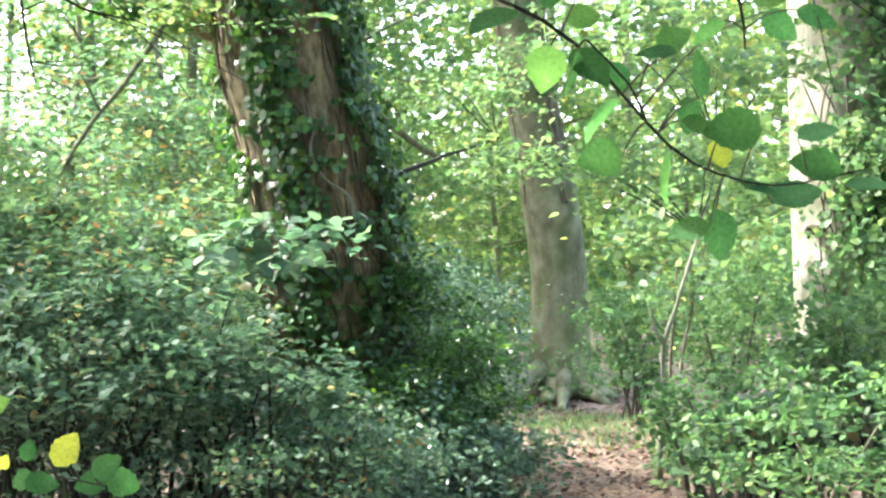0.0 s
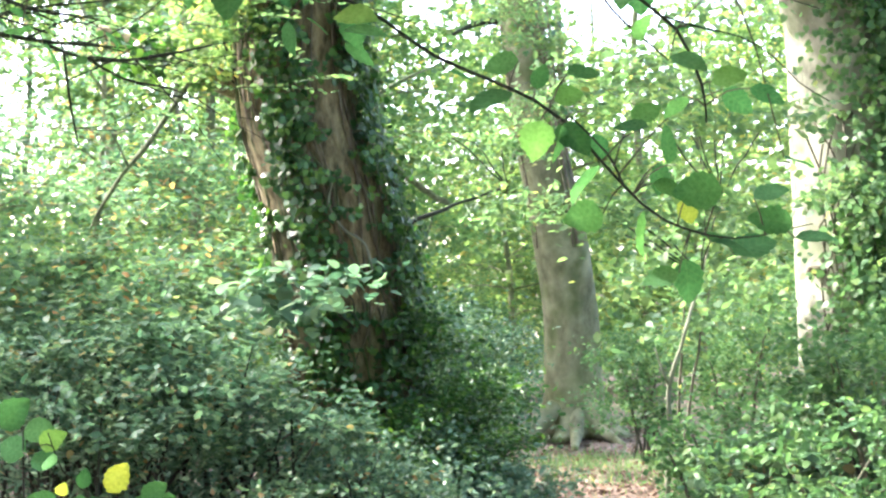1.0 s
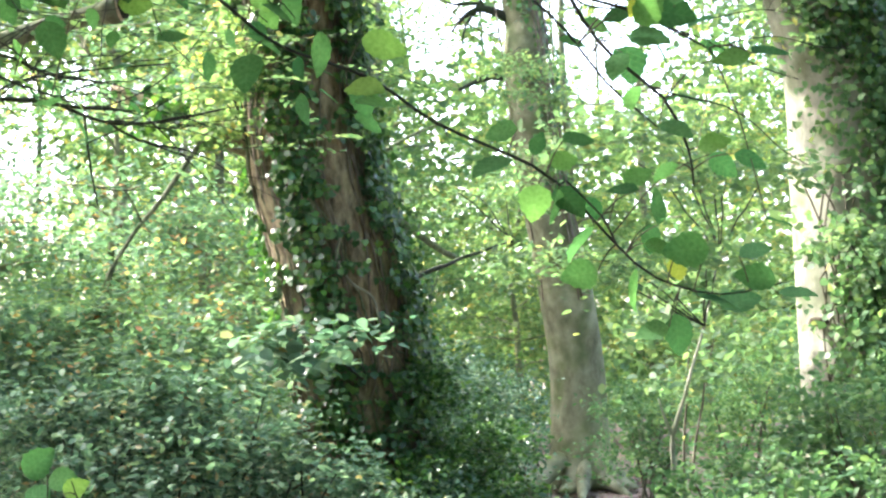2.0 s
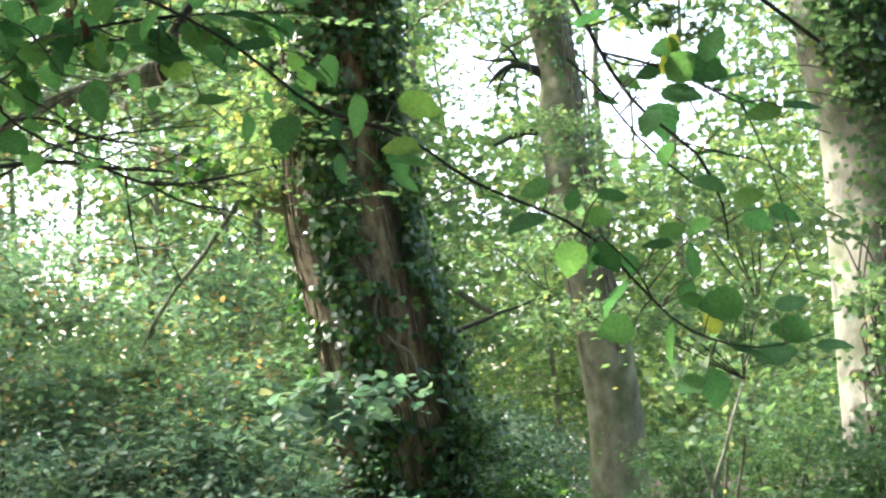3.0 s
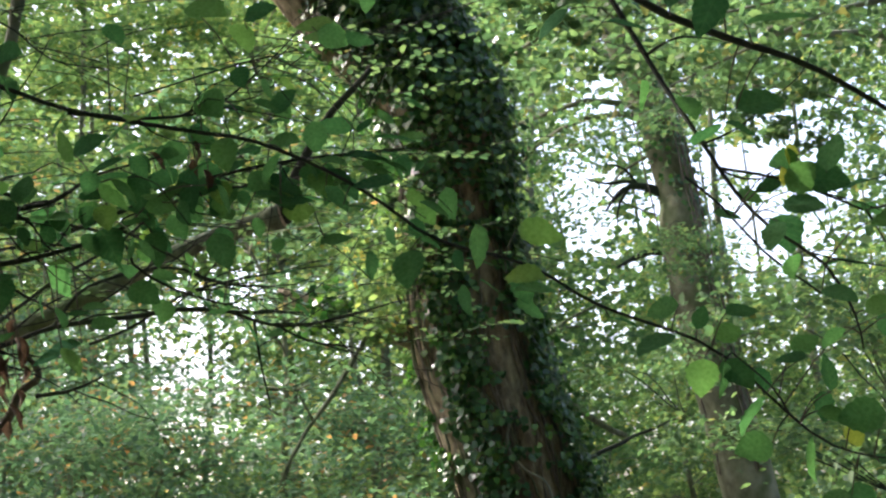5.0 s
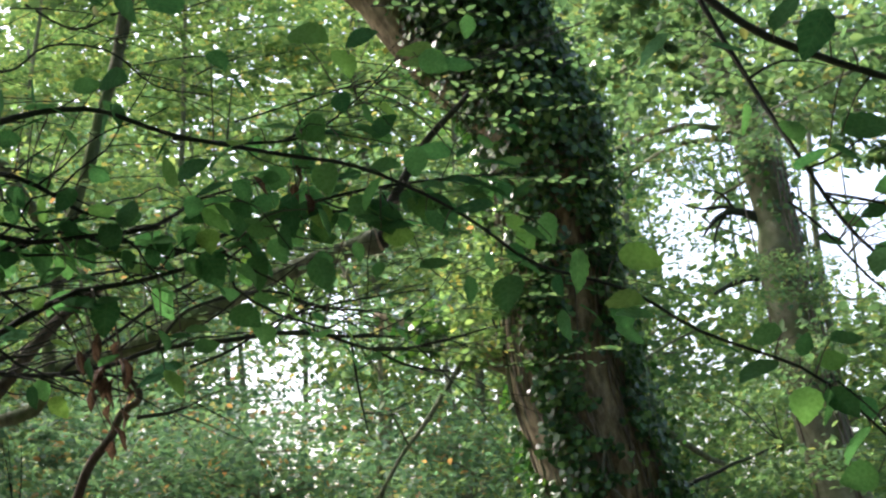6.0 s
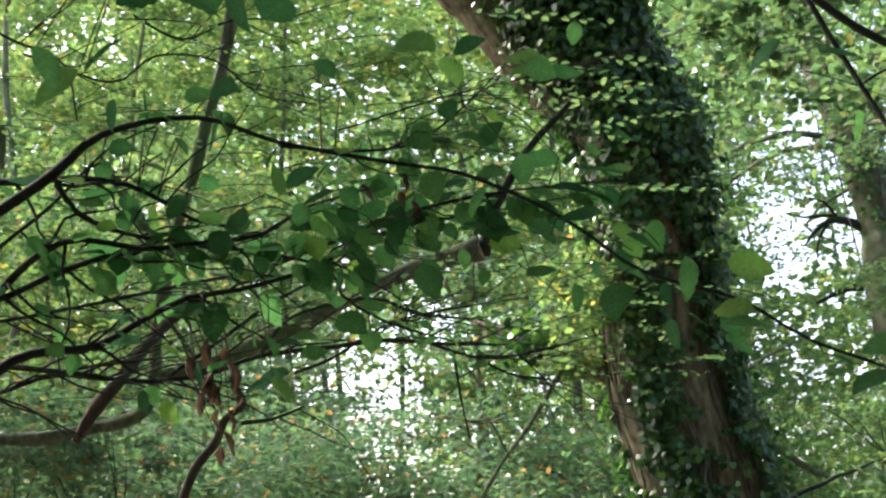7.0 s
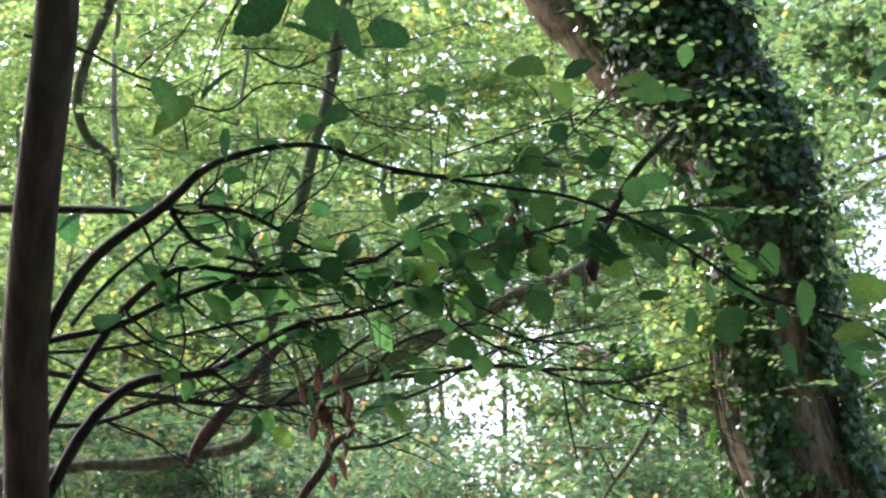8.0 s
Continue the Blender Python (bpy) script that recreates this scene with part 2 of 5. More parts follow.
# outlines of leaves: along, across, lift; and their faces
OVAL = (np.array([(0, 0, 0), (.28, .27, .06), (.68, .26, .05), (1, 0, -.06), (.68, -.26, .05), (.28, -.27, .06)]), [(0, 1, 2, 3), (0, 3, 4, 5)])
KITE = (np.array([(0, 0, 0), (.45, .36, .05), (1, 0, -.04), (.45, -.36, .05)]), [(0, 1, 2, 3)])
ROUND = (np.array([(0, 0, 0), (.12, .30, .06), (.45, .43, .09), (.80, .27, .04), (1, 0, -.08), (.80, -.27, .04), (.45, -.43, .09), (.12, -.30, .06), (.5, 0, 0)]),
         [(0, 8, 2, 1), (8, 4, 3, 2), (0, 7, 6, 8), (8, 6, 5, 4)])
SPINY = (np.array([(0, 0, 0), (.3, .24, .10), (.72, .2, .08), (1, 0, -.05), (.72, -.2, .08), (.3, -.24, .10)]), [(0, 1, 2, 3), (0, 3, 4, 5)])
LOBED = (np.array([(.08, 0, 0), (-.04, .32, .03), (.42, .46, .02), (1, 0, -.05), (.42, -.46, .02), (-.04, -.32, .03)]), [(0, 1, 2, 3), (0, 3, 4, 5)])


def leaf_field(name, pos, size, axis, normal, outline, mat):
    """One mesh of many leaves: at pos, along axis, facing normal."""
    form, faces = outline
    pos, axis, normal = np.asarray(pos, float), np.asarray(axis, float), np.asarray(normal, float)
    axis = axis / (np.linalg.norm(axis, axis=1)[:, None] + 1e-9)
    side = np.cross(normal, axis)
    side /= np.linalg.norm(side, axis=1)[:, None] + 1e-9
    normal = np.cross(axis, side)
    size = np.asarray(size, float)[:, None, None]
    v = pos[:, None, :] + size * (form[None, :, 0:1] * axis[:, None, :] + form[None, :, 1:2] * side[:, None, :] + form[None, :, 2:3] * normal[:, None, :])
    n, k = len(pos), len(form)
    loops = np.concatenate([np.array(f) for f in faces])
    counts = np.array([len(f) for f in faces])
    all_loops = (loops[None, :] + (np.arange(n) * k)[:, None]).ravel()
    all_counts = np.tile(counts, n)
    starts = np.concatenate([[0], np.cumsum(all_counts)[:-1]])
    me = bpy.data.meshes.new(name)
    me.vertices.add(n * k)
    me.vertices.foreach_set("co", v.ravel())
    me.loops.add(len(all_loops))
    me.loops.foreach_set("vertex_index", all_loops.astype(np.int32))
    me.polygons.add(len(all_counts))
    me.polygons.foreach_set("loop_start", starts.astype(np.int32))
    me.polygons.foreach_set("loop_total", all_counts.astype(np.int32))
    me.materials.append(mat)
    me.update(calc_edges=True)
    me.validate()
    return me


def spread_leaves(name, pos, size, outline, mat, rng, flat=0.6):
    """Leaves round the given places, lying more or less flat."""
    n = len(pos)
    normal = rng.normal(0, 1, (n, 3)) * (1 - flat) + np.array([0, 0, 1]) * flat
    axis = rng.normal(0, 1, (n, 3)) * np.array([1, 1, 0.35]) + np.array([0, 0, -0.25])
    return leaf_field(name, pos, size * rng.uniform(0.65, 1.3, n), axis, normal, outline, mat)


def clump_noise(pos, scale, seed):
    """A rough, smooth-ish value in 0..1 at each place, for gaps and clumps."""
    r = np.random.default_rng(seed)
    out = np.zeros(len(pos))
    for _ in range(7):
        k = r.normal(0, 1, 3) * scale
        out += np.sin(pos @ k + r.uniform(0, 6.28))
    return 0.5 + out / 7


# ---- ground ----
def ground():
    rng = np.random.default_rng(3)
    rad = np.concatenate([np.linspace(0, 30, 90), np.geomspace(32, 900, 26)])
    sides = 120
    verts, faces = [], []
    for i, r in enumerate(rad):
        for k in range(sides):
            a = 2 * math.pi * k / sides
            x, y = r * math.cos(a), r * math.sin(a)
            fade = min(1, r / 8)
            z = (0.10 * noise.noise(Vector((x * .35, y * .35, 0))) + 0.03 * noise.noise(Vector((x * 1.7, y * 1.7, 4)))) * fade
            verts.append((x, y, z - 0.02))
    for i in range(len(rad) - 1):
        for k in range(sides):
            k2 = (k + 1) % sides
            faces.append((i * sides + k, (i + 1) * sides + k, (i + 1) * sides + k2, i * sides + k2))
    g = new("ground", mesh_of("ground", verts, faces, m_ground))
    return tagged(g, "brown woodland floor of leaf litter with mossy patches", "ground", kind="structure")


ground()


# ---- trees of the wood ----
def branch_line(start, az, length, rise, droop, r, rng, n=5):
    """A limb that leaves start towards az, rises, then droops."""
    out = []
    for i in range(n):
        t = i / (n - 1)
        a = az + rng.normal(0, 0.12) * i
        d = length * t
        out.append((start[0] - math.sin(a) * d, start[1] + math.cos(a) * d, start[2] + rise * t - droop * t * t, r * (1 - 0.85 * t)))
    return out


def wood_tree(name, label, height, radius, low, reach, count, leaves, leaf, seed, bark, leafmat, outline=KITE, lean=(0, 0), at=(0, 0, 0)):
    """A tall wood tree: a tapered trunk, limbs, and a crown of leaves in flat sprays."""
    rng = np.random.default_rng(seed)
    tree = thing(name, at, label, "tree", "trees of the wood")
    bx, by, _ = at
    axis = []
    for i in range(7):
        t = i / 6
        axis.append((bx + lean[0] * t * height + rng.normal(0, 0.06) * i * 0.6, by + lean[1] * t * height + rng.normal(0, 0.06) * i * 0.6,
                     -0.1 + t * height, radius * (1.25 if i == 0 else 1 - 0.85 * t)))
    part("trunk", mesh_of("trunk", *tube(axis, 12, 0.4, wobble=0.03), bark), tree)
    line = smooth_line(axis, 0.3)
    limbs, spots = [], []
    for i in range(count):
        h = low + (height * 0.98 - low) * (i + rng.uniform(0, 1)) / count
        k = min(len(line) - 1, int((h / height) * len(line)))
        s = line[k]
        az = i * 2.4 + rng.normal(0, 0.4)
        f = (h - low) / (height - low)
        ln = reach * (1.0 - 0.55 * f) * rng.uniform(0.7, 1.15)
        bl = branch_line(s[:3], az, ln, ln * rng.uniform(0.1, 0.5), ln * 0.25, max(0.012, s[3] * 0.35), rng)
        limbs.append(tube(bl, 4, 0.6, wobble=0.05))
        sm = smooth_line(bl, 0.25)
        for q in sm[int(len(sm) * 0.25):]:
            spots.append((q[0], q[1], q[2], ln))
    for limb in limbs:
        part("limb", mesh_of("limb", *limb, bark), tree)
    spots = np.array(spots)
    per = 42
    n_spray = leaves // per
    pick = spots[rng.integers(0, len(spots), n_spray)]
    c = pick[:, :3] + rng.normal(0, 1, (n_spray, 3)) * np.array([0.40, 0.40, 0.14]) * (reach / 3.5)
    wide = np.repeat(rng.uniform(0.6, 1.5, n_spray), per)[:, None]
    pos = np.repeat(c, per, axis=0) + rng.normal(0, 1, (n_spray * per, 3)) * np.array([0.30, 0.30, 0.08]) * wide
    part("crown", spread_leaves("crown", pos, leaf, outline, leafmat, rng, 0.82), tree)
    return tree


def polar(az, dist):
    """A spot on the ground: az degrees to the left of +y."""
    return (-math.sin(radians(az)) * dist, math.cos(radians(az)) * dist, 0.0)


variants = [
    wood_tree("beech_tree", "tall grey beech with light green layered leaves", 17, 0.20, 2.0, 4.2, 34, 12600, 0.148, 11, m_beech_bark, m_far, at=polar(5.0, 34)),
    wood_tree("slender_beech", "tall slender grey beech with a thin leafy crown", 17, 0.13, 3.0, 2.6, 22, 3600, 0.15, 12, m_beech_bark, m_far, at=polar(-6, 32), lean=(0.03, 0)),
    # Takes the brighter far_leaf colour in place of sun that doesn't reach it.
    wood_tree("young_beech", "young beech with green and yellowing leaves", 7.5, 0.08, 0.8, 2.8, 28, 8800, 0.115, 13, m_beech_bark, m_far, at=polar(8, 22)),
    wood_tree("turning_beech", "low beech with green leaves turning orange", 3.0, 0.04, 0.9, 1.7, 18, 5200, 0.068, 14, m_beech_bark, m_autumn, OVAL, at=polar(17.5, 11.5)),
    wood_tree("high_beech", "tall beech with its leafy crown held high", 18, 0.11, 7.0, 4.2, 32, 12200, 0.152, 15, m_beech_bark, m_far, at=polar(7.0, 26.5)),
    # Variants 5, 7 and 8 stand out of view, added only to block light.
    wood_tree("unseen_canopy_beech", "unseen old beech added to shade the path from above", 18, 0.30, 6.5, 6.5, 44, 8000, 0.32, 16, m_beech_bark, m_mid, at=polar(58, 4.6)),
    wood_tree("thin_beech", "thin young beech with sparse orange-flecked leaves", 6.0, 0.05, 1.5, 2.4, 20, 4000, 0.075, 17, m_beech_bark, m_autumn, OVAL, at=polar(18.5, 17)),
    wood_tree("shade_beech", "unseen broad beech added to shade the path", 16, 0.24, 2.0, 4.6, 34, 3600, 0.34, 18, m_beech_bark, m_mid, at=polar(100, 12)),
    wood_tree("unseen_thicket_beech", "unseen bushy beech added to hold back light from behind", 7.5, 0.08, 0.5, 2.8, 26, 2600, 0.27, 19, m_beech_bark, m_mid, at=polar(100, 6.5)),
]
places = [
    (0, 6, 40), (0, -21, 34), (4, 23.5, 27), (4, 30, 31), (4, 18, 25), (4, 10.5, 27), (4, 21, 32), (0, 24, 40), (0, 32, 36),
    # The 8s are unseen thickets round the camera that cut the fill light.
    (6, 10.6, 14.5), (6, 19.5, 18), (2, 19, 21), (2, 27, 20), (2, 31, 20), (2, 21, 28), (2, 35, 19), (4, 31, 41), (1, 28.5, 24), (6, 21.5, 16.5), (6, 32.5, 12.5), (8, 88, 7.5), (8, 115, 5.5), (8, 132, 5), (8, 150, 5), (8, 172, 4.5), (8, -142, 5), (8, -122, 5.5), (8, -100, 6), (8, -84, 7.5),
    (2, 4.5, 27), (2, -4.5, 31), (2, -11.5, 31), (2, -16.5, 33), (0, -19, 30), (1, 11.0, 38), (1, 18.0, 33), (1, -9.5, 36), (1, 1.0, 30),
    # (0, 34.5, 30), (4, 47, 18) and (4, 37.5, 35) are added to block sun.
    (0, 2, 54), (0, -17, 50), (2, -6.5, 34), (2, 1.0, 25), (4, 27, 43), (0, 34.5, 30), (4, 47, 18), (4, 37.5, 35), (4, 34, 40),
    (3, 9.0, 13.5), (3, 20.5, 12.5), (3, 26, 15), (3, 31, 14),
    # The 5s and 7s are added out of view as shade casters.
    (5, 175, 4.2), (5, 110, 6.5), (5, -110, 6.0), (5, 140, 10), (5, -75, 11),
    (7, 130, 9), (7, -150, 9), (7, -110, 12), (7, -75, 12), (7, -48, 16), (0, -33, 22), (7, 168, 24), (7, -172, 27), (7, 150, 22), (7, 80, 22), (7, 62, 8.6), (7, -130, 7.5), (7, -100, 8.5), (7, 155, 7), (7, 115, 8.5),
]
rng = np.random.default_rng(5)
for i, (kind_of, az, dist) in enumerate(places):
    s = rng.uniform(0.88, 1.12)
    src = variants[kind_of]
    m = Matrix.Translation(polar(az, dist)) @ Matrix.Rotation(rng.uniform(0, 6.28), 4, "Z") @ Matrix.Scale(s, 4)
    copy_thing(src, m)


# ---- the ivy-clad tree ----
def furrowed(deep, freq):
    def f(a, along, p, way):
        q = Vector((way[0] * freq, way[1] * freq, p[2] * 2.6))
        v = 0.6 - 2.2 * abs(noise.noise(q)) + 0.5 * noise.noise(q * 0.4) + 0.3 * noise.noise(q * 2.3)
        return 1 + deep * v
    return f


IVY_AXIS = pts(((0.14, 11.30, -0.17), .72), ((0.06, 11.30, 0.15), .56), ((-0.18, 11.30, 0.65), .49), ((-0.34, 11.29, 1.23), .46),
               ((-0.45, 11.00, 2.27), .445), ((-0.67, 10.90, 3.10), .42), ((-0.72, 10.80, 3.93), .39), ((-0.75, 10.71, 4.05), .375),
               ((-0.74, 10.54, 4.78), .36), ((-1.02, 10.45, 5.43), .37))
IVY_LEFT = pts(((-1.16, 10.47, 5.19), .22), ((-1.58, 10.36, 5.62), .165), ((-1.85, 10.30, 5.99), .15), ((-2.09, 10.27, 6.31), .15),
               ((-2.56, 10.17, 7.43), .14), ((-3.20, 9.97, 9.19), .10), ((-4.01, 9.56, 11.21), .03))
IVY_RIGHT = pts(((-1.02, 10.47, 5.35), .34), ((-1.14, 10.31, 5.83), .29), ((-1.17, 10.17, 6.32), .26), ((-1.20, 9.80, 7.69), .2), ((-0.96, 9.15, 9.55), .05))


def crown_on(name, lines, n_spray, leaf, mat, parent, rng, spread, outline=OVAL, per=14):
    spots = np.vstack([smooth_line(b, 0.3)[2:] for b in lines])
    pick = spots[rng.integers(0, len(spots), n_spray)][:, :3]
    c = pick + rng.normal(0, 1, (n_spray, 3)) * np.array([spread, spread, spread * 0.3])
    pos = np.repeat(c, per, axis=0) + rng.normal(0, 1, (n_spray * per, 3)) * np.array([0.24, 0.24, 0.06])
    return part(name, spread_leaves(name, pos, leaf, outline, mat, rng, 0.62), parent)


def ivy_tree():
    rng = np.random.default_rng(21)
    tree = thing("ivy_clad_tree", (IVY_AXIS[0][0], IVY_AXIS[0][1], 0), "leaning rough-barked old tree wrapped in dark ivy", "tree")
    part("trunk", mesh_of("trunk", *tube(IVY_AXIS, 140, 0.05, furrowed(0.035, 11)), m_oak_bark), tree, "brown furrowed trunk leaning over")
    part("limb", mesh_of("limb", *tube(IVY_LEFT, 56, 0.04, furrowed(0.13, 9)), m_oak_bark), tree, "bare grey forked limb")
    part("limb", mesh_of("limb", *tube(IVY_RIGHT, 40, 0.06, furrowed(0.10, 9)), m_oak_bark), tree)
    side = pts(((-1.02, 11.02, 3.25), .10), ((-1.51, 11.05, 3.48), .085), ((-1.92, 11.12, 3.66), .07), ((-2.14, 11.14, 3.76), .03))
    dead = pts(((-1.32, 10.86, 3.46), 0.0234), ((-1.39, 10.48, 3.25), 0.0203), ((-1.57, 10.32, 2.93), 0.0172), ((-1.77, 10.25, 2.65), 0.0156), ((-1.91, 10.18, 2.44), 0.0133), ((-1.99, 10.20, 2.31), 0.0109), ((-2.03, 10.21, 2.22), 0.0047))
    # Mossy, and in the lighter bark to imitate sun on the branch and spurs.
    part("branch", mesh_of("branch", *tube(dead, 8, 0.05, lambda a, along, p, way: 1 + 0.35 * noise.noise(Vector(p[:3]) * 14), 0.02), m_mossy), tree, "thin dead hanging branch")
    spur = pts(((-1.77, 10.25, 2.66), .010), ((-1.83, 10.13, 2.82), .008), ((-1.88, 10.12, 2.90), .004))
    part("twig", mesh_of("twig", *tube(spur, 6, 0.05), m_mossy), tree)
    spur = pts(((-1.91, 10.18, 2.44), .008), ((-1.99, 10.21, 2.22), .006), ((-1.97, 10.21, 2.17), .003))
    part("twig", mesh_of("twig", *tube(spur, 6, 0.05), m_mossy), tree)
    twisted = pts(((-0.04, 11.65, 2.29), 0.0211), ((0.23, 11.83, 2.41), 0.0186), ((0.41, 12.03, 2.47), 0.0161), ((0.65, 12.21, 2.56), 0.0124), ((0.93, 12.40, 2.67), 0.0074))
    part("branch", mesh_of("branch", *tube(twisted, 8, 0.06, wobble=0.045), m_hazel_bark), tree, "crooked dark side branch")
    for q in [pts(((0.30, 11.93, 2.44), 0.0099), ((0.26, 11.94, 2.30), 0.0074), ((0.20, 11.94, 2.19), 0.0025)),
              pts(((-0.11, 11.72, 3.34), 0.0186), ((0.07, 11.91, 3.48), 0.0136), ((0.35, 12.20, 3.63), 0.0062)),
              pts(((-0.05, 11.84, 2.83), 0.0310), ((0.15, 12.43, 2.73), 0.0279), ((0.45, 13.22, 2.60), 0.0248))]:
        part("branch", mesh_of("branch", *tube(q, 8, 0.08, wobble=0.02), m_mossy), tree)
    part("limb", mesh_of("limb", *tube(side, 24, 0.05, furrowed(0.09, 5), 0.02), m_oak_bark), tree, "short grey broken side limb")
    tops = []
    for s in range(9):
        base = (IVY_LEFT if s % 2 else IVY_RIGHT)[-1 - (s // 2) % 3]
        tops.append(branch_line(base[:3], s * 0.9, rng.uniform(2.5, 4.5), 1.2, 0.8, 0.05, rng))
    for b in tops:
        part("limb", mesh_of("limb", *tube(b, 5, 0.4), m_oak_bark), tree)
    crown_on("crown", tops, 380, 0.11, m_mid, tree, rng, 0.5)
    return tree


ivy_tree()


def ivy():
    """Ivy leaves over the trunk, thick on its shaded flank and in a band, thin where bark shows."""
    rng = np.random.default_rng(22)
    plant = thing("ivy", (IVY_AXIS[0][0] + 0.5, IVY_AXIS[0][1] - 0.3, 0), "dark glossy ivy climbing the leaning trunk", "ivy")
    trunk = smooth_line(IVY_AXIS, 0.05)
    right = smooth_line(IVY_RIGHT, 0.05)
    line = np.vstack([trunk, right, right[:40]])
    n = 58000
    k = rng.integers(0, len(line), n)
    c = line[k]
    a = rng.uniform(-2.3, 2.3, n)            # 0 faces -y, pi/2 faces +x
    out = np.stack([np.sin(a), -np.cos(a), np.zeros(n)], 1)
    z = c[:, 2]
    want = 0.30 + 0.85 * np.exp(-((a - 1.25) / 0.5) ** 2) + 0.75 * np.exp(-((a + 0.20) / 0.34) ** 2)
    want += np.clip((1.9 - z) * 0.3, 0, 0.5) + np.clip((z - 3.9) * 0.6, 0, 0.9)
    flat_at = np.stack([a * 0.45, z, np.zeros(n)], 1)
    grain = 0.35 * clump_noise(flat_at, 5.0, 4) + 0.65 * clump_noise(flat_at, 16.0, 5)
    keep = want + 1.5 * (grain - 0.5) > rng.uniform(0.42, 0.78, n)
    c, out, a, z = c[keep], out[keep], a[keep], z[keep]
    m = len(c)
    puff = rng.gamma(1.6, 0.035, m) + 0.02 + 0.10 * np.exp(-((a - 1.2) / 0.6) ** 2) * rng.uniform(0, 1, m)
    puff += np.clip((z - 4.5) * 0.12, 0, 0.16) * rng.uniform(0, 1, m)
    pos = c[:, :3] + out * (c[:, 3] * 1.0 + puff)[:, None]
    normal = out + rng.normal(0, 0.35, (m, 3)) + np.array([0, 0, 0.45])
    axis = np.array([0, 0, -0.8]) + rng.normal(0, 0.5, (m, 3)) + out * 0.2
    size = rng.uniform(0.034, 0.070, m)
    part("foliage", leaf_field("foliage", pos[300:], size[300:], axis[300:], normal[300:], LOBED, m_ivy), plant)["kind"] = "stuff"
    one = leaf_field("leaf", [(0, 0, 0)], [1.0], [(1, 0, 0)], [(0, 0, 1)], LOBED, m_ivy_one)
    for i in range(300):
        x = Vector(axis[i]).normalized()
        y = Vector(normal[i]).cross(x).normalized()
        w = x.cross(y)
        r = Matrix((x, y, w)).transposed().to_4x4()
        part("leaf", one, plant, at=Matrix.Translation(pos[i]) @ r @ Matrix.Scale(size[i] * 1.05, 4))
    for i in range(44):
        a0 = rng.uniform(-1.5, 1.0)
        lo = int(rng.uniform(0.0, 0.35) * len(trunk))
        hi = int(rng.uniform(0.5, 0.98) * len(trunk))
        row = []
        for j in np.linspace(lo, hi, 14).astype(int):
            a0 += rng.normal(0, 0.09)
            p = trunk[j]
            row.append((p[0] + math.sin(a0) * (p[3] + 0.012), p[1] - math.cos(a0) * (p[3] + 0.012), p[2], rng.uniform(0.004, 0.012)))
        part("stem", mesh_of("stem", *tube(row, 6, 0.12, wobble=0.012), m_vine if i % 3 else m_mossy), plant)
    loop = pts(((-0.43, 10.48, 2.55), .011), ((-0.45, 10.48, 2.39), .013), ((-0.35, 10.50, 2.23), .010), ((-0.21, 10.53, 2.13), .009), ((-0.16, 10.58, 1.95), .007))
    part("stem", mesh_of("stem", *tube(loop, 8, 0.03), m_pale_bark), plant, "pale bare looping ivy stem")


ivy()


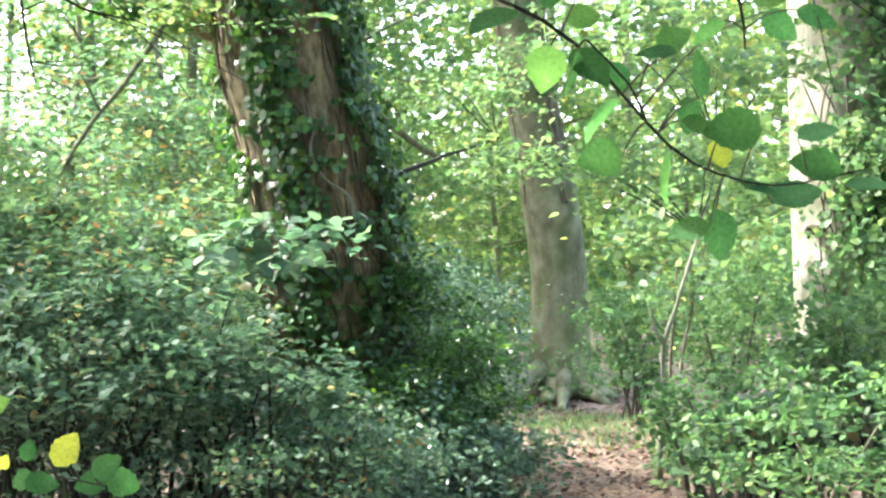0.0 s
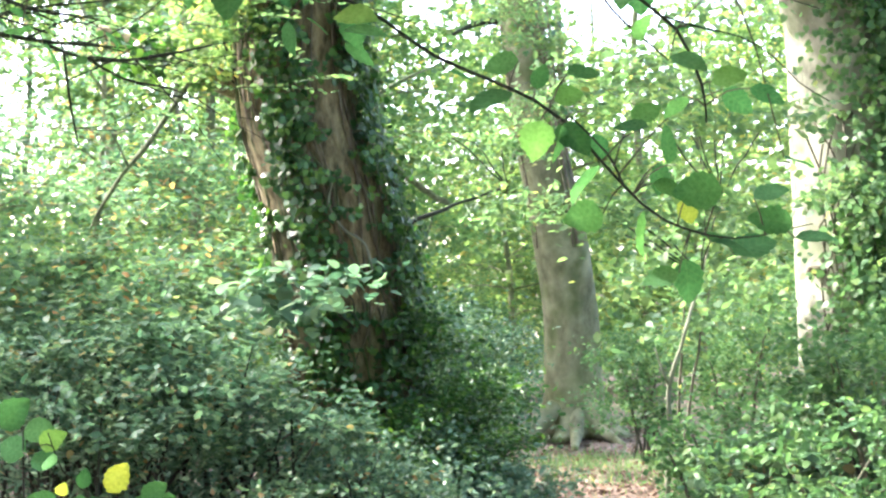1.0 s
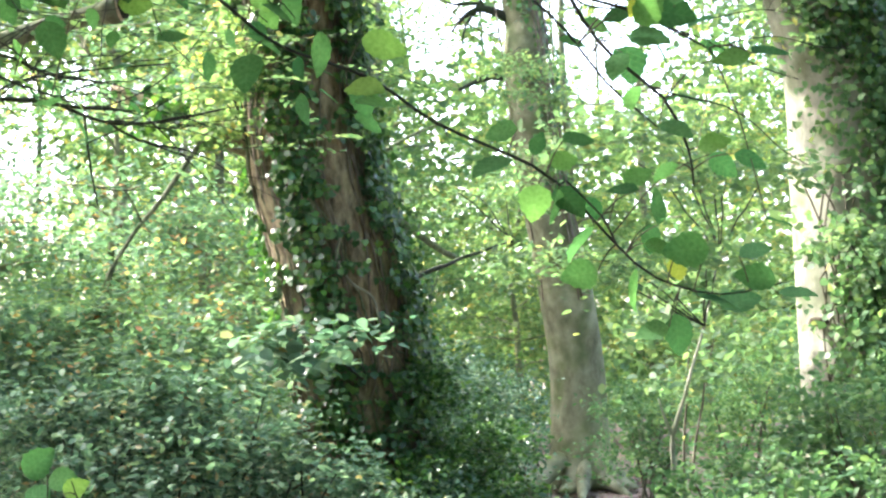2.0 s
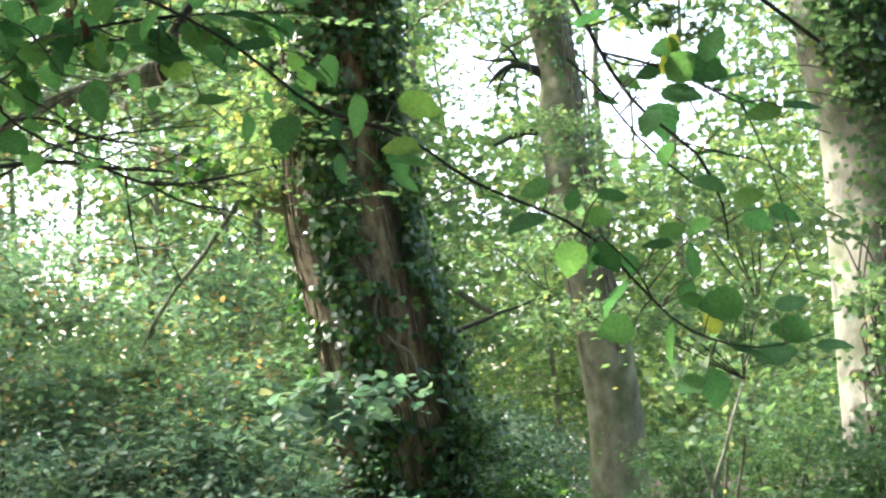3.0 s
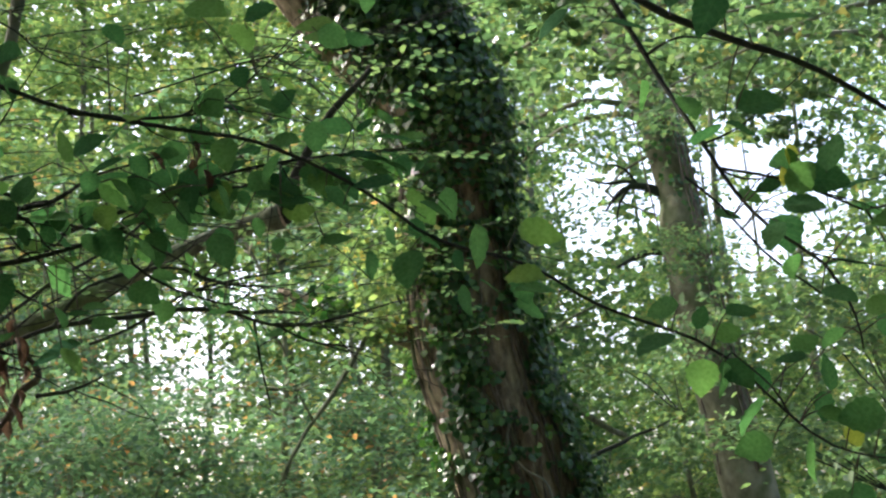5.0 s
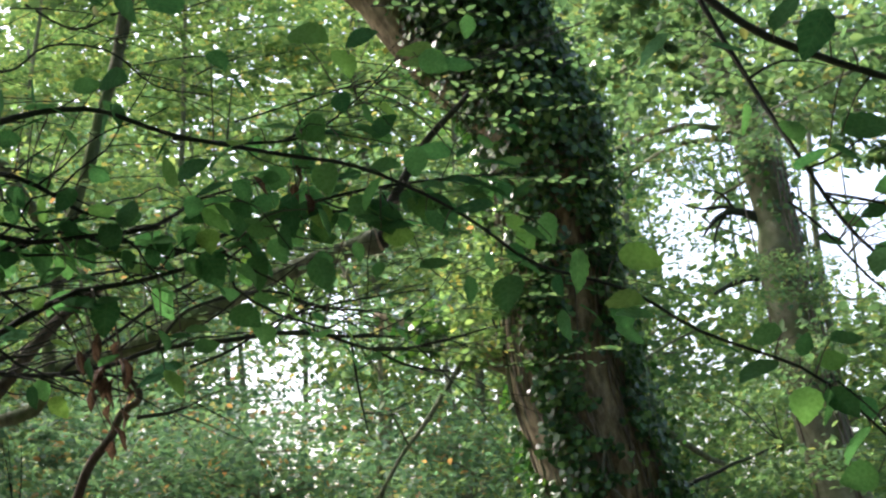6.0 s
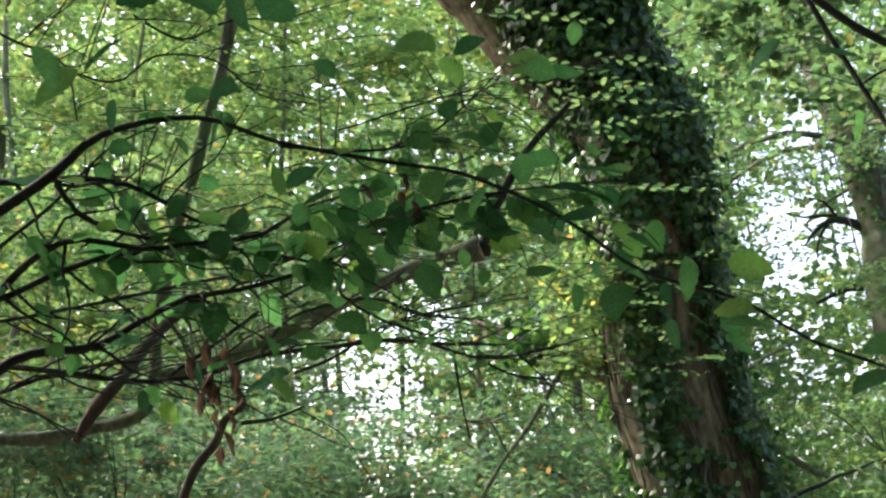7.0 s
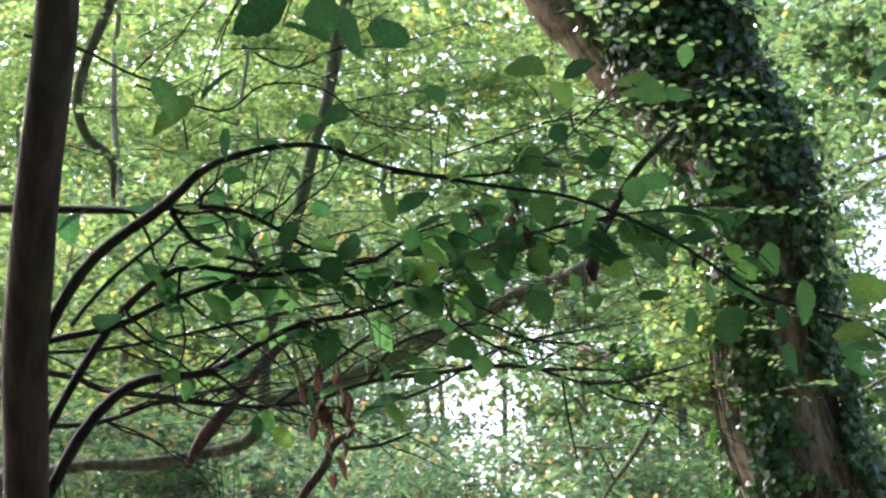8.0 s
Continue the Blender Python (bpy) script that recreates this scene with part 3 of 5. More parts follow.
# ---- beech by the path ----
def path_beech():
    rng = np.random.default_rng(31)
    axis = pts(((2.40, 20.21, 0.00), .60), ((2.39, 20.21, 0.20), .46), ((2.35, 20.20, 0.58), .40), ((2.32, 20.17, 1.64), .37), ((2.17, 20.00, 2.72), .355),
               ((1.87, 19.82, 4.23), .315), ((1.70, 19.64, 5.73), .285), ((1.72, 19.78, 6.23), .27), ((1.48, 19.49, 7.35), .25),
               ((1.04, 19.13, 8.71), .22), ((0.76, 18.67, 10.58), .18), ((0.57, 17.81, 14.29), .05))
    tree = thing("path_beech", (axis[0][0], axis[0][1], 0), "smooth grey beech with spreading roots beside the path", "tree")

    def flare(a, along, p, way):
        k = max(0.0, 1 - max(0, p[2]) / 0.7)
        return 1 + 0.45 * k * k * math.sin(a * 5 + 0.6) + 0.03 * noise.noise(Vector((way[0] * 3, way[1] * 3, p[2])))
    part("trunk", mesh_of("trunk", *tube(axis, 40, 0.12, flare), m_beech_bark), tree)
    bx, by = axis[0][0], axis[0][1]
    for i, (dx, dy, r) in enumerate([(-1.15, -0.9, .13), (-0.15, -0.9, .10), (0.35, -0.55, .10), (0.55, 0.1, .11), (-0.8, 0.5, .1)]):
        root = [(bx + dx * .3, by + dy * .3, .40, r), (bx + dx * .62, by + dy * .62, .14, r), (bx + dx, by + dy, .03, r * .7), (bx + dx * 1.4, by + dy * 1.4, -.07, r * .4)]
        part("root", mesh_of("root", *tube(root, 10, 0.08), m_beech_bark), tree)
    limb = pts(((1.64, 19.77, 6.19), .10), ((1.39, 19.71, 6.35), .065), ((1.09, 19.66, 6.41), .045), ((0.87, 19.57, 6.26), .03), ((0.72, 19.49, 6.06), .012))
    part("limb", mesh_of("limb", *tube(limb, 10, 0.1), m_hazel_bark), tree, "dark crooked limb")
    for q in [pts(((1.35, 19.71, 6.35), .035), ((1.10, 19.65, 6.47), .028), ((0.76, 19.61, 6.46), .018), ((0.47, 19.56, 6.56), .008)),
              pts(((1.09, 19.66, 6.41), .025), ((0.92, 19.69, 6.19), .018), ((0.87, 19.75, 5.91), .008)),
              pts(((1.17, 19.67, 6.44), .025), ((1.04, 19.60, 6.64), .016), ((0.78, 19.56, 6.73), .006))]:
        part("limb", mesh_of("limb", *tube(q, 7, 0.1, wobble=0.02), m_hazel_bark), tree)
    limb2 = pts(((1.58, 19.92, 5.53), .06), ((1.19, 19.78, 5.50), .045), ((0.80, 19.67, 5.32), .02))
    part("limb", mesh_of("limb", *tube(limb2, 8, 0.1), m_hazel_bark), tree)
    tops = [branch_line(axis[-1 - s % 4][:3], s * 1.1, rng.uniform(2.5, 5), 0.6, 1.6, 0.05, rng) for s in range(22)]
    for b in tops:
        part("limb", mesh_of("limb", *tube(b, 5, 0.4), m_beech_bark), tree)
    crown_on("crown", tops, 520, 0.085, m_mid, tree, rng, 0.6, per=22)


path_beech()


def beech_ivy():
    """Ivy in loose tufts on the upper trunk of the path beech; its dark leaves also stand in for shade there."""
    rng = np.random.default_rng(33)
    plant = thing("ivy", (2.05, 19.6, 2.6), "loose green ivy on the upper beech trunk", "ivy")
    n = 1500
    z = rng.uniform(3.9, 9.5, n)
    x, y, r = np.interp(z, [2.72, 4.23, 5.73, 7.35, 10.58], [2.17, 1.87, 1.70, 1.48, 0.76]), np.interp(z, [2.72, 7.35, 10.58], [20.0, 19.49, 18.67]), np.interp(z, [2.72, 10.58], [0.36, 0.18])
    a = rng.uniform(-1.7, 1.7, n)
    keep = clump_noise(np.stack([a * 0.4, z, 0 * z], 1), 3.0, 9) + 0.25 * np.sin(a) > rng.uniform(0.3, 0.75, n)
    out = np.stack([np.sin(a), -np.cos(a), 0 * a], 1)
    pos = (np.stack([x, y, z], 1) + out * (r + rng.gamma(1.5, 0.05, n))[:, None])[keep]
    k = len(pos)
    part("foliage", leaf_field("foliage", pos, rng.uniform(.05, .10, k), rng.normal(0, .5, (k, 3)) + np.array([0, 0, -.6]), out[keep] + rng.normal(0, .4, (k, 3)) + np.array([0, 0, .3]), LOBED, m_ivy), plant)
    for i in range(6):
        b = rng.uniform(-1.2, 1.2)
        row = [(np.interp(h, [2.72, 4.23, 5.73, 7.35], [2.17, 1.87, 1.70, 1.48]) + math.sin(b) * .36, np.interp(h, [2.72, 7.35], [20.0, 19.49]) - math.cos(b) * .36, h, .012) for h in np.linspace(2.5, 7.3, 9)]
        part("stem", mesh_of("stem", *tube(row, 6, 0.3, wobble=0.02), m_vine), plant)


beech_ivy()


def pale_tree():
    rng = np.random.default_rng(41)
    axis = pts(((4.35, 14.13, -0.33), .75), ((4.36, 14.11, 0.20), .62), ((4.33, 14.08, 1.58), .57), ((4.29, 14.04, 3.16), .57), ((4.27, 14.02, 4.22), .58),
               ((3.90, 13.66, 5.14), .50), ((3.81, 13.60, 5.78), .42), ((3.83, 13.26, 7.66), .33), ((3.93, 12.71, 10.79), .1))
    tree = thing("pale_tree", (axis[0][0], axis[0][1], 0), "stout pale smooth-barked tree with a sunlit flank", "tree")

    def lumpy(a, along, p, way):
        return 1 + 0.05 * noise.noise(Vector((way[0] * 2, way[1] * 2, p[2] * 0.7)))
    part("trunk", mesh_of("trunk", *tube(axis, 40, 0.12, lumpy), m_pale_bark), tree)
    for px in [(4.05, 13.49, 3.36), (3.80, 13.70, 1.97)]:
        out = Vector((px[0] - 4.28, px[1] - 14.03, 0)).normalized()
        side = Vector((-out.y, out.x, 0))
        rim = [Vector(px) + side * (0.085 * math.cos(k * math.pi / 7)) + Vector((0, 0, 0.045 * math.sin(k * math.pi / 7))) + out * (0.01 + 0.012 * (k % 3)) for k in range(14)]
        inner = [v * 0.55 + Vector(px) * 0.45 + out * 0.03 for v in rim]
        eye = [v * 0.2 + Vector(px) * 0.8 - out * 0.01 for v in rim]
        back = [v - out * 0.12 for v in rim]
        rings = [(14 * j + k, 14 * j + (k + 1) % 14, 14 * (j + 1) + (k + 1) % 14, 14 * (j + 1) + k) for j in range(3) for k in range(14)]
        part("knot", mesh_of("knot", back + rim + inner + eye, rings + [tuple(range(42, 56)), tuple(range(13, -1, -1))], m_hazel_trunk), tree, "dark lipped knot in the bark")
    tops = [branch_line(axis[-1 - s % 3][:3], s * 1.1, rng.uniform(2.5, 5), 0.8, 1.2, 0.06, rng) for s in range(22)]
    for b in tops:
        part("limb", mesh_of("limb", *tube(b, 5, 0.4), m_pale_bark), tree)
    crown_on("crown", tops, 800, 0.092, m_mid, tree, rng, 0.6, per=22)


pale_tree()


# ---- undergrowth ----
def bush(name, label, category, centre, radii, n, leaf, mat, outline, seed, bark=None, flat=0.35, stems=7, group="undergrowth", anchor=None, per_clump=52):
    """A shrub: stems from the ground, and leaves massed in clumps with gaps."""
    rng = np.random.default_rng(seed)
    c, r = np.array(centre, float), np.array(radii, float)
    b = thing(name, (c[0], c[1], 0), label, category, group)
    for i in range(stems):
        a = rng.uniform(0, 6.28)
        tip = c + r * np.array([math.cos(a), math.sin(a), rng.uniform(-0.2, 0.7)]) * rng.uniform(0.4, 0.9)
        foot = np.array([c[0] + rng.normal(0, r[0] * .25), c[1] + rng.normal(0, r[1] * .25), -0.05]) if anchor is None else np.array(anchor)
        mid = (foot * 0.45 + tip * 0.55) + np.array([0, 0, 0.15])
        part("stem", mesh_of("stem", *tube([(*foot, .018 if anchor is None else .006), (*mid, .012 if anchor is None else .005), (*tip, .002)], 6, 0.15, wobble=0.03), bark or m_twig), b)
    per = min(per_clump, max(3, n // 9))
    cnt = max(8, n // per)
    v = rng.normal(0, 1, (cnt, 3))
    v /= np.linalg.norm(v, axis=1)[:, None]
    cc = c + v * r * (rng.uniform(0.15, 1, cnt) ** 0.5)[:, None]
    spread = np.clip(np.min(r) * 0.18, 0.085, 0.30)
    wide = np.repeat(rng.uniform(0.6, 1.5, cnt), per)[:, None]
    pos = np.repeat(cc, per, axis=0) + rng.normal(0, spread, (cnt * per, 3)) * np.array([1.2, 1.2, 0.6]) * wide
    pos = pos[pos[:, 2] > 0.02]
    part("foliage", spread_leaves("foliage", pos, leaf, outline, mat, rng, flat), b)
    return b


HOLLY_LABEL = "dark glossy holly bush on the woodland floor"
for i, (c, r, n) in enumerate([
        ((-1.89, 9.36, 0.75), (1.0, .8, .7), 4200), ((-1.17, 9.33, 0.70), (.9, .8, .64), 4200), ((-0.52, 9.71, 0.48), (.7, .6, .5), 3600),
        ((-0.19, 9.30, 0.45), (.6, .5, .4), 2200), ((0.50, 12.76, 0.98), (.55, .6, .85), 6000), ((0.21, 10.48, 0.48), (.45, .4, .45), 3500),
        ((0.66, 10.27, 0.38), (.42, .4, .30), 2500), ((1.89, 23.22, 0.61), (.9, .7, 1.1), 4500), ((-2.49, 9.38, 1.00), (.9, .8, .8), 3400)]):
    bush("holly_bush", HOLLY_LABEL, "bush", c, r, int(n * 0.95), 0.051, m_holly, SPINY, 60 + i)
# Darker ivy_leaf instead of holly_leaf: deep shade put into the leaf colour.
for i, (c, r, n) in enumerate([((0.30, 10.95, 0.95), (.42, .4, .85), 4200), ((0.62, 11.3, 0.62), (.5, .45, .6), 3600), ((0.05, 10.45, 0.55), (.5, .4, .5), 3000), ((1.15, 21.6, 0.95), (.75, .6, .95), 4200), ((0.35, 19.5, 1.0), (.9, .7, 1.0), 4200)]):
    # The last two bushes are added where there is only a shadowed hollow.
    bush("holly_bush", "evergreen bush in dark ivy leaf colour standing for deep shade", "bush", c, r, n, 0.05, m_ivy, SPINY, 200 + i)
for i, (c, r, n) in enumerate([
        ((-2.08, 9.85, 1.60), (1.1, .8, .35), 2200), ((-1.62, 10.32, 1.42), (.7, .7, .30), 1700), ((-1.86, 10.84, 1.91), (1.0, .8, .35), 1800)]):
    bush("beech_sapling", "low beech sapling with green and orange leaves", "sapling", c, r, int(n * 1.6), 0.066, m_autumn, OVAL, 80 + i, flat=0.78, stems=5, bark=m_hazel_bark)
for i, (c, r, n) in enumerate([((-2.10, 9.16, 1.37), (.8, .5, .30), 800), ((-1.25, 9.22, 1.35), (.7, .5, .32), 1000), ((-1.64, 8.64, 1.10), (.7, .4, .24), 600), ((-0.81, 8.81, 1.04), (.6, .4, .24), 550)]):
    bush("beech_sapling", "flat blue-green sprays of beech over the holly", "sapling", c, r, int(n * 1.6), 0.060, m_spray, OVAL, 88 + i, flat=0.8, stems=5, bark=m_hazel_bark)
for i, (c, r, n) in enumerate([((-2.89, 10.04, 1.76), (.9, .7, .55), 2200), ((-5.45, 9.42, 2.88), (1.0, .7, .5), 2200), ((-4.56, 10.23, 2.78), (.9, .7, .4), 1600)]):
    bush("beech_sapling", "low beech sapling with green and orange leaves", "sapling", c, r, int(n * 1.5), 0.066, m_autumn, OVAL, 84 + i, flat=0.72, stems=6, bark=m_hazel_bark)
for i, (c, r, n) in enumerate([
        ((-1.54, 8.94, 1.04), (.9, .5, .35), 1300), ((-0.98, 9.11, 0.98), (.55, .5, .32), 1000), ((-0.38, 9.09, 0.72), (.5, .4, .30), 900), ((-0.36, 8.50, 0.62), (.6, .4, .25), 800), ((-1.99, 8.96, 1.21), (.6, .5, .3), 700)]):
    bush("bramble", "thin grey-green bramble shoots among the holly", "bramble", c, r, int(n * 1.5), 0.040, m_shrub, OVAL, 130 + i, flat=0.55, bark=m_hazel_bark)
bush("hazel_sapling", "spray of pale green hazel leaves before the ivy", "sapling", (-0.54, 8.28, 1.78), (.36, .3, .15), 260, 0.082, m_spray, ROUND, 95, flat=0.75, stems=4, bark=m_hazel_bark, anchor=(-0.25, 10.98, 1.48))
for i, (c, r, n) in enumerate([
        ((2.81, 9.15, 1.24), (.6, .6, .45), 1700), ((2.25, 8.19, 0.68), (.65, .5, .46), 950), ((2.27, 10.19, 0.71), (.6, .5, .42), 1700), ((2.45, 7.68, 0.65), (.6, .5, .5), 800),
        ((2.28, 11.20, 0.36), (.35, .4, .32), 1300), ((2.74, 17.17, 0.85), (.7, .5, .7), 2500), ((3.56, 15.12, 1.25), (1.0, .6, .9), 4000)]):
    bush("bramble", "bright green bramble thicket beside the path", "bramble", c, r, int(n * 1.35), 0.054, m_bramble, OVAL, 110 + i, flat=0.5)

for i, (c, r, n) in enumerate([((2.97, 9.35, 0.82), (.6, .4, .7), 1900), ((2.39, 9.58, 0.60), (.55, .4, .35), 1300)]):
    bush("bramble", "dark shaded bramble leaves behind the bright ones", "bramble", c, r, n, 0.062, m_shrub, ROUND, 140 + i, flat=0.45, bark=m_hazel_bark)


def climbing_ivy():
    """Ivy and leafy shoots over the front of the pale tree; the dark ivy partly stands in for shade."""
    rng = np.random.default_rng(43)
    plant = thing("ivy", (4.13, 13.43, -0.18), "sunlit ivy shoots clothing the pale trunk", "ivy")
    n = 1500
    c = np.array((4.28, 13.36, 2.33))
    pos = c + np.array([0.22, 0, 0]) + rng.normal(0, 1, (n, 3)) * np.array([0.26, 0.12, 0.75])
    pos = np.vstack([pos, np.array((4.22, 13.29, 1.73)) + rng.normal(0, 1, (500, 3)) * np.array([0.20, 0.15, 0.25]),
                     np.array((3.88, 13.36, 1.35)) + rng.normal(0, 1, (130, 3)) * np.array([0.16, 0.10, 0.55]),
                     np.array((4.25, 13.32, 4.0)) + rng.normal(0, 1, (700, 3)) * np.array([0.28, 0.10, 0.55])])
    n = len(pos)
    part("foliage", leaf_field("foliage", pos, rng.uniform(.05, .095, n), rng.normal(0, .6, (n, 3)) + np.array([0, 0, -.5]), rng.normal(0, .5, (n, 3)) + np.array([-.3, -.6, .5]), LOBED, m_bramble), plant)
    # Dark leaves also imitate shade on the right and upper bark.
    m = 9000
    z = rng.uniform(0.4, 6.2, m)
    cx, cy = np.interp(z, [0.2, 4.2, 5.1, 5.8], [4.36, 4.27, 3.90, 3.81]), np.interp(z, [0.2, 4.2, 5.1, 5.8], [14.11, 14.02, 13.66, 13.60])
    r = np.interp(z, [0.2, 1.6, 4.2, 5.1, 5.8], [0.62, 0.57, 0.58, 0.50, 0.42])
    a = rng.uniform(-0.9, 1.7, m)            # 0 faces -y, pi/2 faces +x
    # Left of this edge the bark stays bare, as the lit flank.
    edge = -0.10 + 0.22 * np.sin(z * 2.1 + 0.5) - 0.5 * (z > 4.4)
    stay = (clump_noise(np.stack([a * 0.6, z, 0 * z], 1), 3.4, 12) + np.clip((a - edge) * 1.1, -1.2, 0.35) > rng.uniform(0.35, 0.70, m))
    way = np.stack([np.sin(a), -np.cos(a), 0 * a], 1)
    spot = (np.stack([cx, cy, z], 1) + way * (r + 0.015 + rng.gamma(1.5, 0.03, m))[:, None])[stay]
    k = len(spot)
    part("foliage", leaf_field("foliage", spot, rng.uniform(.04, .085, k), rng.normal(0, .5, (k, 3)) + np.array([0, 0, -.7]), way[stay] + rng.normal(0, .4, (k, 3)) + np.array([0, 0, .35]), LOBED, m_ivy), plant, "dark ivy close on the bark, partly standing for shade")
    for i in range(9):
        x = rng.uniform(-.35, .45)
        p = np.array((4.17, 13.45, 1.07))
        row = [(p[0] + x + rng.normal(0, .10), p[1] + .05, h, .009) for h in np.linspace(0, 3.3, 8)]
        part("stem", mesh_of("stem", *tube(row, 6, 0.2), m_twig), plant)


climbing_ivy()


def far_undergrowth():
    """Brush and low leaves between the far trunks, closing the view along the ground."""
    rng = np.random.default_rng(51)
    n = 44000
    az = np.radians(rng.uniform(-32, 50, n))
    d = 21 + 42 * rng.uniform(0, 1, n) ** 0.8
    top = 1.3 + 0.06 * d + 1.6 * clump_noise(np.stack([-np.sin(az) * d, np.cos(az) * d, np.zeros(n)], 1), 0.35, 8)
    top *= 1 + 1.1 / (1 + np.exp(-(np.degrees(az) - 19.5) / 1.2))
    top *= 1 - 0.4 * np.exp(-((np.degrees(az) - 14.5) / 4.5) ** 2)
    z = top * rng.uniform(0, 1, n) ** 0.8
    pos = np.stack([-np.sin(az) * d, np.cos(az) * d, z], 1)
    keep = ~((np.abs(pos[:, 0] - 1.6) < 1.8) & (pos[:, 1] < 30))
    pos = pos[keep]
    ob = new("far_undergrowth", spread_leaves("far_undergrowth", pos, 0.22, KITE, m_far, rng, 0.5))
    tagged(ob, "light green brush between the distant trunks", "undergrowth", kind="stuff")


far_undergrowth()


def sky_window(pos):
    """1 where the wood thins out and the sky shows above the path and beyond the low boughs, 0 where it is close."""
    az = np.degrees(np.arctan2(-pos[:, 0], pos[:, 1]))
    up = np.degrees(np.arctan2(pos[:, 2] - 1.6, np.hypot(pos[:, 0], pos[:, 1])))
    out = np.zeros(len(pos))
    for a, e, wa, we in [(-8.6, 13.4, 4.4, 2.8), (-1.2, 13.2, 1.2, 2.0), (-2.4, 16.5, 1.2, 1.4), (14.6, 7.6, 2.1, 2.5), (12.0, 11.0, 0.9, 1.2)]:
        out = np.maximum(out, np.exp(-((az - a) / wa) ** 2 - ((up - e) / we) ** 2))
    return out


def far_wood():
    """The far edge of the wood: pale crowns behind one another, with ragged gaps to the sky."""
    rng = np.random.default_rng(56)
    n = 204000
    az = np.radians(rng.uniform(-28, 46, n))
    d = rng.uniform(50, 85, n)
    z = d * np.tan(np.radians(rng.uniform(-1.0, 29, n)))
    pos = np.stack([-np.sin(az) * d, np.cos(az) * d, z], 1)
    dense = clump_noise(pos, 0.30, 31) * 0.75 + clump_noise(pos, 0.9, 32) * 0.25
    high = np.clip((np.degrees(np.arctan2(z, d)) - 11) / 8, 0, 1)
    keep = (dense > 0.31 - 0.02 * high + 0.62 * sky_window(pos)) & (z > 0.1)
    pos = pos[keep]
    ob = new("far_wood", spread_leaves("far_wood", pos, 0.50, KITE, m_far, rng, 0.35))
    tagged(ob, "pale green crowns at the far edge of the wood", "woodland", kind="stuff")
    trunks = []
    for i in range(40):
        a, far, r = radians(-28 + 74 * (i + rng.uniform(0, 1)) / 40), rng.uniform(52, 84), rng.uniform(0.09, 0.19)
        x, y, tall = -math.sin(a) * far, math.cos(a) * far, rng.uniform(20, 30)
        trunks.append(tube([(x, y, -0.2, r * 1.3), (x + rng.normal(0, .2), y, 2, r), (x + rng.normal(0, .5), y, tall * 0.5, r * 0.75), (x + rng.normal(0, 1), y, tall, r * 0.2)], 8, 2.0))
    ob = new("far_trunks", mesh_of("far_trunks", *joined(trunks), m_beech_bark))
    tagged(ob, "slim grey trunks at the far edge of the wood", "woodland", kind="stuff")


far_wood()


def litter():
    rng = np.random.default_rng(52)
    n = 21000
    pos = np.stack([rng.uniform(-0.5, 4.5, n), 8 + 14 * rng.uniform(0, 1, n) ** 1.3, np.zeros(n)], 1)
    for p in pos:
        x, y = p[0], p[1]
        p[2] = 0.10 * noise.noise(Vector((x * .35, y * .35, 0))) + 0.03 * noise.noise(Vector((x * 1.7, y * 1.7, 4))) - 0.005
    ob = new("fallen_leaves", spread_leaves("fallen_leaves", pos, 0.07, KITE, m_litter, rng, 0.8))
    tagged(ob, "brown fallen leaves scattered over the path", "leaves", kind="stuff")


litter()


def forked_sapling():
    tree = thing("forked_sapling", (1.97, 11.21, 0.36), "thin pale forked sapling beside the path", "sapling")
    for q in [pts(((1.96, 11.22, 0.15), 0.0225), ((1.98, 11.20, 0.78), 0.0195), ((1.99, 11.19, 1.09), 0.0180), ((2.08, 11.18, 1.36), 0.0142), ((2.16, 11.17, 1.62), 0.0120), ((2.25, 11.16, 1.89), 0.0090), ((2.38, 11.14, 2.43), 0.0030)),
              pts(((1.99, 11.19, 1.08), 0.0135), ((1.93, 11.19, 1.23), 0.0105), ((1.89, 11.19, 1.36), 0.0045))]:
        part("stem", mesh_of("stem", *tube(q, 8, 0.1, wobble=0.01), m_pale_bark), tree)
    rng = np.random.default_rng(53)
    pos = np.array((2.33, 11.15, 2.10)) + rng.normal(0, 1, (500, 3)) * np.array([.45, .4, .45])
    part("crown", spread_leaves("crown", pos, 0.085, OVAL, m_mid, rng, .6), tree)


forked_sapling()


# ---- hazel and beech boughs close to the path ----
def hazel_leaf(kind_of):
    """One broad, pointed hazel leaf with a toothed edge, folded a little along its midrib."""
    rng = np.random.default_rng(200 + kind_of)
    n = 11
    wide = (0.37, 0.33, 0.41)[kind_of]
    rim = []
    for s in (1, -1):
        row = []
        for i in range(1, n):
            t = i / n
            w = wide * math.sin(math.pi * t ** 0.80) ** 0.82 * (1 + 0.06 * (-1) ** i) * rng.uniform(.94, 1.06)
            row.append((t, s * w, 0.16 * w + 0.02 * math.sin(7 * t + kind_of) - 0.16 * t * t))
        rim.append(row)
    mid = [(i / n, 0.0, -0.16 * (i / n) ** 2) for i in range(n + 1)]
    verts = mid + rim[0] + rim[1]
    faces = []
    for side, b in ((0, n + 1), (1, n + 1 + n - 1)):
        quads = [(0, 1, b)] + [(i, i + 1, b + i, b + i - 1) for i in range(1, n - 1)] + [(n - 1, n, b + n - 2)]
        faces += quads if side == 0 else [q[::-1] for q in quads]
    return verts, faces


